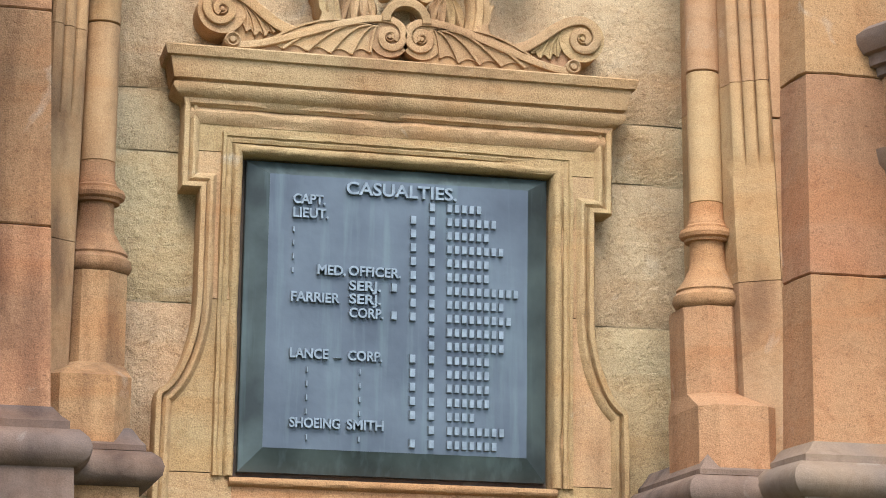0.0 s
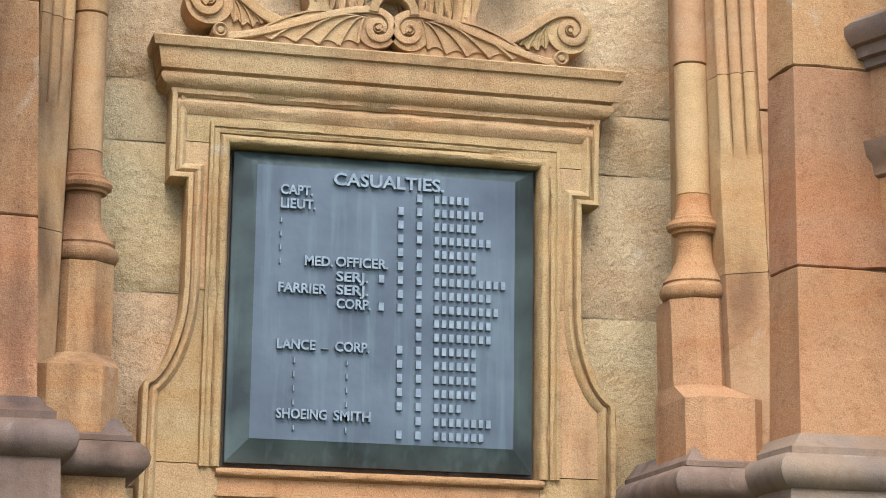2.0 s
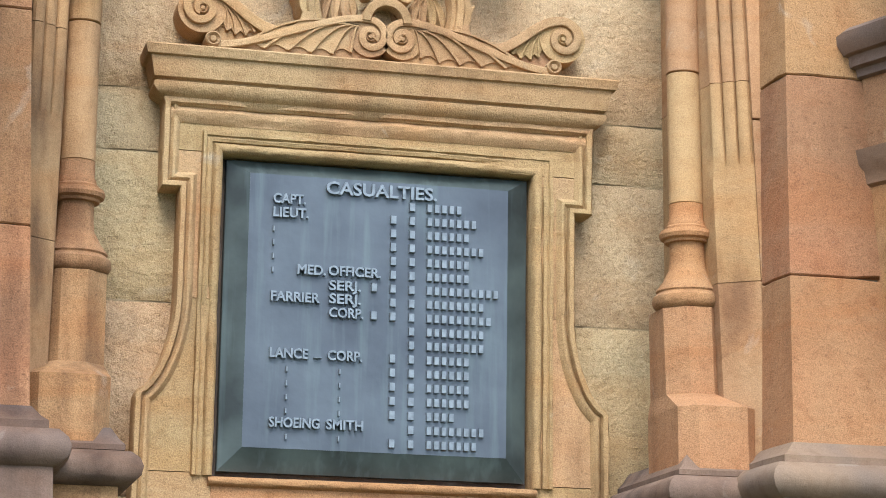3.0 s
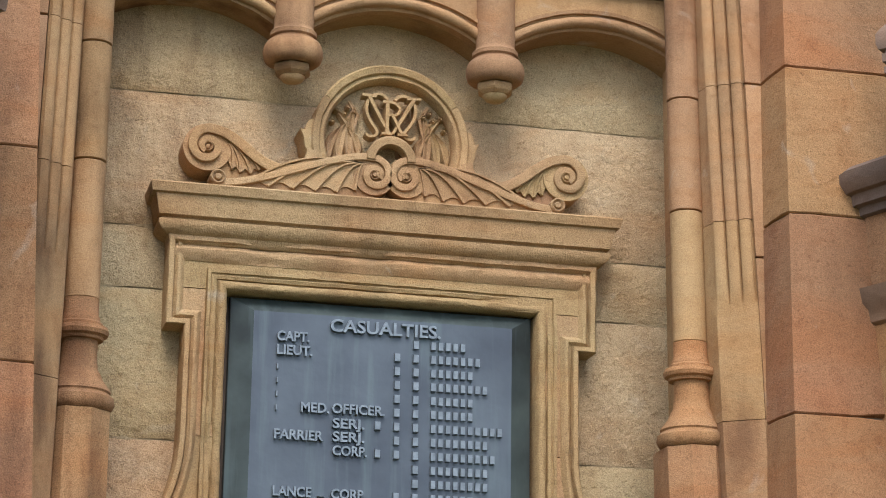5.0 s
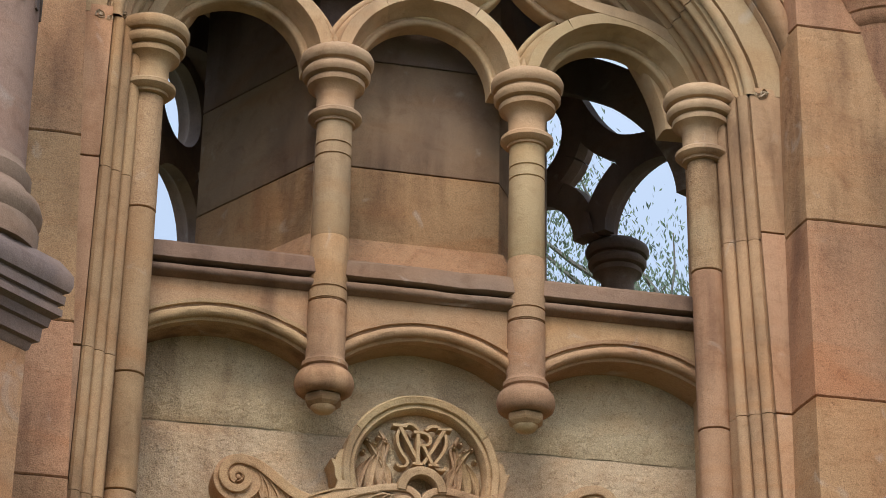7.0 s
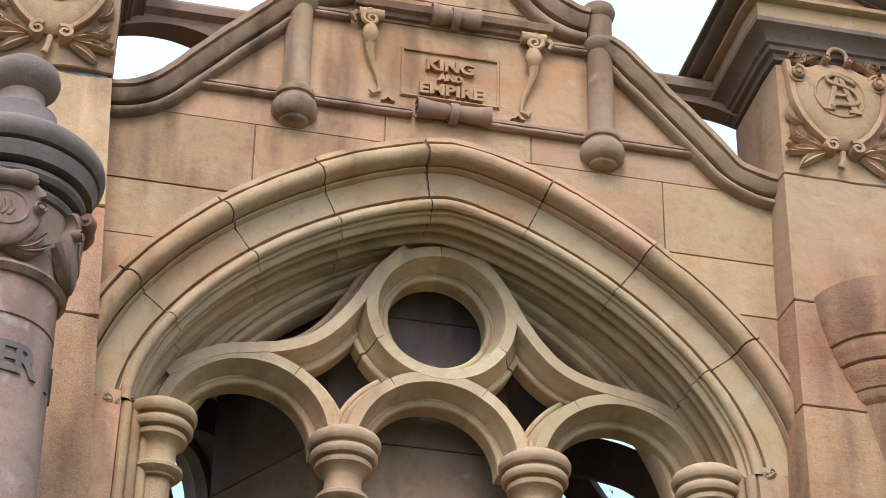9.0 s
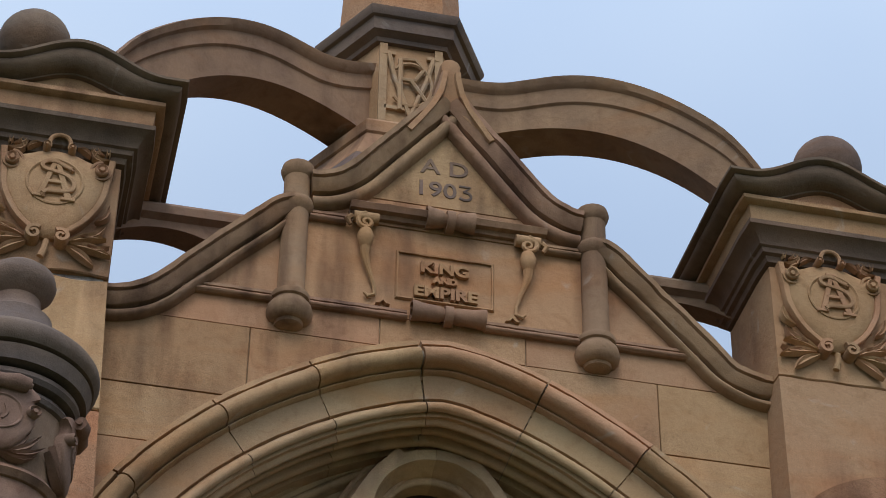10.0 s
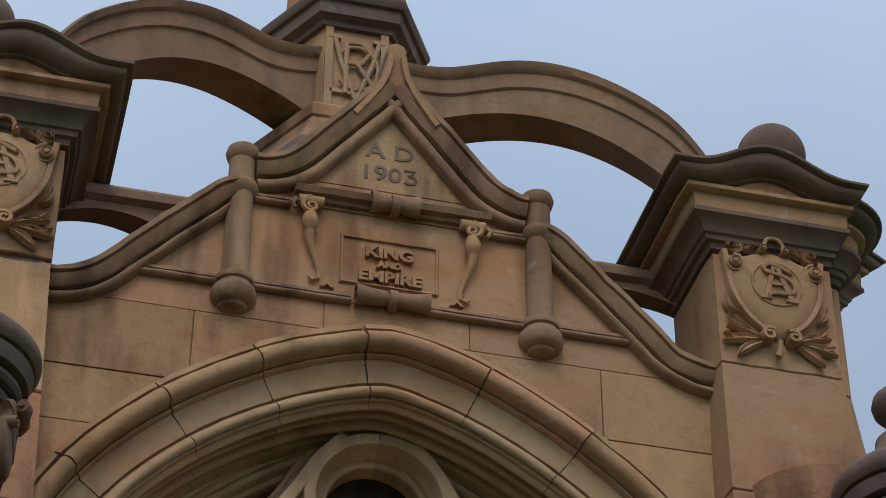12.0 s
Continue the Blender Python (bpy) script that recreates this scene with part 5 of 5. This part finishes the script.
        for x, z in ((0.118, 4.16), (0.14, 4.175), (0.15, 4.15), (0.178, 4.16), (0.19, 4.12)):
            bm = bmesh.new()
            lathe_y(bm, s * x, z, 0.02, -0.016, 0.009, 8)
            part("berry", bm, GOLD, c)
    return c


crest = build_crest()


# ------------------------------------------------------------------ bronze tablet
def build_tablet():
    t = thing("bronze_tablet", "blue-grey bronze memorial tablet, green-stained along its sloping edges", "plaque")
    bm = bmesh.new()
    quads(bm, [[(-0.425, 0.0, 2.578), (0.432, 0.0, 2.578), (0.432, 0.0, 3.462), (-0.425, 0.0, 3.462)]][0:1] * 1 + [[(-0.425, 0.06, 2.578), (0.432, 0.06, 2.578), (0.432, 0.06, 3.462), (-0.425, 0.06, 3.462)]], True)
    plate = part("plate", bm, BRONZE, t, smooth=False)
    outer = [(-0.497, 2.503), (0.503, 2.503), (0.503, 3.508), (-0.497, 3.508)]
    inn = [(-0.425, 2.578), (0.432, 2.578), (0.432, 3.462), (-0.425, 3.462)]
    for i in range(4):
        j = (i + 1) % 4
        bm = bmesh.new()
        a, b, c, d = outer[i], outer[j], inn[j], inn[i]
        quads(bm, [[(a[0], 0.034, a[1]), (b[0], 0.034, b[1]), (c[0], 0.001, c[1]), (d[0], 0.001, d[1])], [(a[0], 0.075, a[1]), (b[0], 0.075, b[1]), (c[0], 0.075, c[1]), (d[0], 0.075, d[1])]], True)
        part("bevel", bm, EDGE, t, "green-stained sloping bronze edge", smooth=False)
    # near-black bed fills the gap round the tablet's edge
    bm = bmesh.new()
    block(bm, -0.53, 0.53, 0.07, 0.09, 2.47, 3.53)
    part("bed", bm, NEAR_BLACK, t)
    cap = 0.0305 / 0.70

    def word(text, x, z, wide=None, size=cap):
        letters(text, size, 0.012, LETTER, pose(0, -0.004, z), plate, 0.0012, fit=(x, wide))

    word("CASUALTIES.", -0.178, 3.408, 0.366, 0.058)
    for text, x, z, w in (("CAPT.", -0.350, 3.367, 0.105), ("LIEUT.", -0.349, 3.322, 0.115), ("MED.", -0.266, 3.139, 0.092), ("OFFICER.", -0.165, 3.141, 0.172), ("SERJ.", -0.162, 3.093, 0.104), ("FARRIER", -0.349, 3.048, 0.158),
                          ("SERJ.", -0.161, 3.05, 0.104), ("CORP.", -0.160, 3.005, 0.112), ("LANCE", -0.348, 2.866, 0.124), ("CORP.", -0.161, 2.866, 0.112), ("SHOEING", -0.344, 2.645, 0.162), ("SMITH", -0.161, 2.645, 0.12)):
        word(text, x, z, w)

    def bar(name, x0, x1, z0, z1):
        bm = bmesh.new()
        quads(bm, [[(x0, 0.001, z0), (x1, 0.001, z0), (x1, 0.001, z1), (x0, 0.001, z1)], [(x0 + 0.001, -0.014, z0 + 0.002), (x1 - 0.001, -0.014, z0 + 0.002), (x1 - 0.001, -0.014, z1 - 0.002), (x0 + 0.001, -0.014, z1 - 0.002)]], True)
        part(name, bm, LETTER, plate, smooth=False)

    bar("dash", -0.205, -0.18, 2.868, 2.873)
    for x, z, n in ((-0.345, 3.272, 4), (-0.291, 2.82, 4), (-0.120, 2.82, 4), (-0.288, 2.605, 1), (-0.120, 2.605, 1)):
        for k in range(n):
            bar("ditto_mark", x - 0.003, x + 0.003, z - 0.0445 * k, z - 0.0445 * k + 0.02)
    # names stand as plain bars: letter count, number of initials
    rows = ((5, 1), (7, 2), (6, 2), (8, 2), (6, 2), (6, 2), (10, 3), (8, 2), (9, 3), (8, 1), (8, 1), (6, 2), (6, 2), (6, 2), (6, 2), (4, 2), (8, 1), (7, 2))
    for k, (n, first) in enumerate(rows):
        z = 3.367 - 0.0455 * k
        for i in range(first):
            x = 0.096 - 0.062 * i + 0.0004 * k
            bar("name_bar", x + 0.002, x + 0.021, z, z + 0.0295)
        for i in range(n):
            x = 0.157 + 0.0005 * k + 0.0246 * i
            bar("name_bar", x, x + 0.0165, z, z + 0.0295)
    return t


tablet = build_tablet()


# ------------------------------------------------------------------ the niche and its arcade lie deep behind the wall's face
SET_BACK = Matrix.Translation(EYE) @ Matrix.Scale(1.012, 4) @ Matrix.Translation([-c for c in EYE])
for ob in (face_screen, *mullions, niche, arcade, surround, crest, tablet):
    ob.matrix_basis = SET_BACK @ ob.matrix_basis


# ------------------------------------------------------------------ outer columns on their pedestals
def build_column():
    c = thing("outer_column", "brown sandstone column with carved capital and mushroom finial", "column", "outer columns")
    prof = [(0.0, 4.2), (0.25, 4.2), (0.252, 4.26), (0.245, 4.275), (0.255, 4.295), (0.258, 4.315), (0.25, 4.34), (0.225, 4.36), (0.212, 4.38), (0.218, 4.40), (0.218, 4.425), (0.205, 4.44), (0.198, 4.46)]
    part("base", lathe(bmesh.new(), prof, (0, 0), 40), ROSE, c)
    part("shaft", lathe(bmesh.new(), [(0.198, 4.46), (0.195, 4.6), (0.192, 5.125), (0.186, 5.127), (0.186, 5.135), (0.192, 5.137), (0.19, 5.27)], (0, 0), 40), ROSE, c)
    part("astragal", lathe(bmesh.new(), [(0.18, 5.268), (0.2, 5.272), (0.215, 5.29), (0.2, 5.31), (0.185, 5.312)], (0, 0), 40), BROWN, c)
    bell = part("bell", lathe(bmesh.new(), [(0.188, 5.31), (0.19, 5.4), (0.2, 5.5), (0.205, 5.57)], (0, 0), 40), ROSE, c)
    part("abacus", lathe(bmesh.new(), [(0.2, 5.535), (0.214, 5.542), (0.22, 5.556), (0.214, 5.57), (0.19, 5.574), (0.19, 5.582), (0.232, 5.586), (0.242, 5.6), (0.24, 5.616), (0.228, 5.624), (0.2, 5.626), (0.2, 5.634), (0.258, 5.636), (0.27, 5.684), (0.24, 5.687), (0.24, 5.696), (0.274, 5.698), (0.286, 5.712), (0.29, 5.73), (0.287, 5.75), (0.278, 5.764), (0.25, 5.79), (0.15, 5.86), (0.0, 5.87)], (0, 0), 56), DARK, c)
    part("finial", lathe(bmesh.new(), [(0.0, 5.83), (0.16, 5.84), (0.15, 5.87), (0.125, 5.91), (0.12, 5.94), (0.095, 5.96), (0.078, 5.99), (0.075, 6.02), (0.095, 6.04), (0.112, 6.06), (0.118, 6.085), (0.11, 6.115), (0.075, 6.145), (0.03, 6.155), (0.0, 6.157)], (0, 0), 32), DARK, c)
    # carving bent round the bell
    side = rounded([(0.0, 5.335), (0.035, 5.345), (0.07, 5.385), (0.1, 5.44), (0.104, 5.485), (0.085, 5.5), (0.09, 5.53), (0.112, 5.545), (0.06, 5.575), (0.0, 5.582)], 1)
    for k in range(4):
        flat = bmesh.new()
        x = -0.105 + 0.314 * (k - 1)
        domed(flat, [(x + a, b) for a, b in side] + [(x - a, b) for a, b in reversed(side[1:-1])], (x, 5.45), -0.004, ((1.0, -0.02), (1.0, 0.018), (0.96, 0.024), (0.8, 0.03), (0.4, 0.034), (0.02, 0.034)))
        moulding(flat, arc(x, 5.46, 0.056, 0, 360, 28)[:-1], [(-0.004, -0.01), (-0.003, 0.005), (0.0, 0.006), (0.007, -0.002), (0.007, -0.01)], lambda zz: -0.036, closed=True, wear=0)
        for px, w in ((-0.016, 0.007), (0.0, 0.006), (0.016, 0.007)):
            strap(flat, rounded([(x + px - 0.008, 5.435), (x + px + 0.006, 5.455), (x + px - 0.004, 5.485)]), -0.036, (w, w), 0.006)
        tube(flat, [(x - 0.06, -0.046, 5.556), (x - 0.03, -0.048, 5.558), (x, -0.046, 5.558), (x + 0.03, -0.048, 5.558), (x + 0.06, -0.046, 5.556)], [0.022, 0.026, 0.021, 0.026, 0.022], 12)
        for s in (-1, 1):
            tube(flat, [(x + s * 0.06, -0.046, 5.556), (x + s * 0.068, -0.046, 5.556)], [0.01, 0.009], 10)
            lathe_y(flat, x + s * 0.084, 5.478, 0.0, -0.056, 0.018, 14)
            for ang, ln, wd in ((24, 0.15, 0.012), (38, 0.15, 0.013), (52, 0.14, 0.013), (66, 0.12, 0.012), (8, 0.11, 0.01)):
                leaf(flat, x + s * 0.012, 5.338, ang if s > 0 else 180 - ang, ln, wd, -0.008, -0.018 * s)
        for v in flat.verts:
            a = v.co.x / 0.2 - math.pi / 2
            r = 0.2 - v.co.y + 0.06 * max(0, v.co.z - 5.45)
            v.co.x, v.co.y = r * math.cos(a), r * math.sin(a)
        part("shield", flat, ROSE, bell, "carved shield with a medallion and laurel")
    for text, ang in (("E", -33), ("R", -15), ("I", 18), ("V", 38)):
        m = Matrix.Rotation(radians(ang + 20), 4, "Z") @ pose(0, -0.193, 4.95)
        letters(text, 0.13, 0.006, DARK, m, c, 0.004, "CENTER")
    return c


col = build_column()
col.matrix_basis = pose(-1.595, -1.15, 0, 0, 0, 30)
copy_thing(col, pose(1.595, -1.15, 0, 0, 0, -30))


def build_pedestal():
    p = thing("column_pedestal", "red sandstone pedestal with a stepped moulded cornice", "pedestal", "column pedestals")

    def diamond(r, z):
        return [(r, 0, z), (0, -r, z), (-r, 0, z), (0, r, z)]

    rows = [(3.3, 0.26), (3.93, 0.26), (3.935, 0.268), (3.955, 0.275), (3.96, 0.295), (4.0, 0.30), (4.005, 0.315), (4.03, 0.322), (4.04, 0.35), (4.06, 0.35), (4.062, 0.336), (4.072, 0.336), (4.075, 0.354), (4.1, 0.356), (4.102, 0.345), (4.11, 0.345), (4.113, 0.366), (4.13, 0.374), (4.16, 0.374), (4.175, 0.362), (4.205, 0.33)]
    for name, k0, k1 in (("die", 0, 2), ("bed_moulding", 1, 8), ("cornice", 7, len(rows))):
        bm = bmesh.new()
        quads(bm, [diamond(r, z) for z, r in rows[k0:k1]], True)
        part(name, bm, RED if name == "die" else DARK, p)
    return p


ped = build_pedestal()
ped.matrix_basis = pose(-1.61, -1.15, 0)
copy_thing(ped, pose(1.61, -1.15, 0))


def build_foot(s):
    """Lower tier that ties the pedestal to the pier."""
    f = thing("pedestal_foot", "red sandstone lower tier joining column pedestal and pier", "pedestal", "pedestal feet")
    plan = lambda o, z: [(s * x, y, z) for x, y in ((1.37 - o, -0.35), (1.37 - o, -0.62 - 0.3 * o), (1.60 - o, -1.22 - o), (1.85, -1.35 - o), (2.25 + o, -1.2), (2.25 + o, -0.35))]
    for name, mat, rows in (("plinth", BROWN, ((0.0, 0.06), (2.4, 0.03), (2.405, 0.06), (2.5, 0.06), (2.51, 0.02))), ("die", RED, ((2.5, 0.0), (3.405, 0.0))), ("band", BROWN, ((3.40, 0.0), (3.41, 0.012), (3.45, 0.015), (3.47, 0.03), (3.52, 0.035), (3.53, 0.0))),
                            ("upper_die", RED, ((3.53, -0.005), (3.765, -0.005))), ("cornice", DARK, ((3.76, 0.0), (3.765, 0.012), (3.79, 0.015), (3.795, 0.035), (3.83, 0.038), (3.835, 0.055), (3.87, 0.075), (3.9, 0.075), (3.92, 0.05), (3.94, 0.0)))):
        bm = bmesh.new()
        quads(bm, [plan(o - 0.06, z) for z, o in rows], True)
        part(name, bm, mat, f)
    # half-round corbel high on the pier behind the column
    bm = bmesh.new()
    lathe(bm, [(0.0, 4.93), (0.07, 4.94), (0.1, 5.1), (0.14, 5.6), (0.146, 5.75), (0.156, 5.76), (0.168, 5.785), (0.168, 5.8), (0.176, 5.805), (0.186, 5.84), (0.198, 5.86), (0.202, 5.89), (0.195, 5.9), (0.21, 5.905), (0.222, 5.94), (0.23, 5.97), (0.225, 5.985), (0.235, 5.99), (0.252, 6.08), (0.264, 6.21), (0.0, 6.22)], (s * 1.605, -0.30), 32)
    part("corbel", bm, RED, f, "half-round moulded corbel on the pier")
    return f


for s in (-1, 1):
    build_foot(s)


# ------------------------------------------------------------------ gum tree behind
def build_tree():
    t = thing("gum_tree", "tall gum tree with sparse drooping grey-green leaves", "tree")
    rng = random.Random(5)
    bm = bmesh.new()
    base = Vector((4.3, 10.4, 0))
    spine = [base + Vector((0.25 * math.sin(k), 0.1 * k, 1.32 * k)) for k in range(8)]
    tube(bm, [tuple(p) for p in spine], [0.26 - 0.028 * k for k in range(8)], 10)
    part("trunk", bm, BARK, t)
    leaves = []
    for k in range(70):
        a, up = rng.uniform(0, 6.28), rng.uniform(0.1, 0.9)
        p = spine[rng.randrange(3, 8)].copy()
        pts, d = [tuple(p)], Vector((math.cos(a), math.sin(a), up)).normalized()
        for j in range(7):
            d = (d + Vector((rng.uniform(-0.35, 0.35), rng.uniform(-0.35, 0.35), rng.uniform(-0.2, 0.2)))).normalized()
            p = p + d * rng.uniform(0.22, 0.42)
            pts.append(tuple(p))
            if j > 1:
                for _ in range(130):
                    leaves.append(p + Vector((rng.gauss(0, 0.2), rng.gauss(0, 0.2), rng.gauss(-0.05, 0.2))))
        limb = bmesh.new()
        tube(limb, pts, [0.05, 0.04, 0.03, 0.022, 0.016, 0.012, 0.009, 0.006], 5)
        part("limb", limb, BARK, t)
    verts, faces = [], []
    for p in leaves:
        d = Vector((rng.gauss(0, 0.5), rng.gauss(0, 0.5), -1)).normalized()
        w = d.orthogonal().normalized()
        w = (Matrix.Rotation(rng.uniform(0, 6.28), 3, d) @ w) * rng.uniform(0.006, 0.011)
        ln = rng.uniform(0.04, 0.08)
        k = len(verts)
        verts += [tuple(p), tuple(p + d * ln * 0.45 + w), tuple(p + d * ln), tuple(p + d * ln * 0.45 - w)]
        faces.append((k, k + 1, k + 2, k + 3))
    me = bpy.data.meshes.new("crown")
    me.from_pydata(verts, [], faces)
    me.materials.append(LEAF)
    crown = tagged(new("crown", me), kind="stuff")
    crown.parent = t
    return t


tree = build_tree()
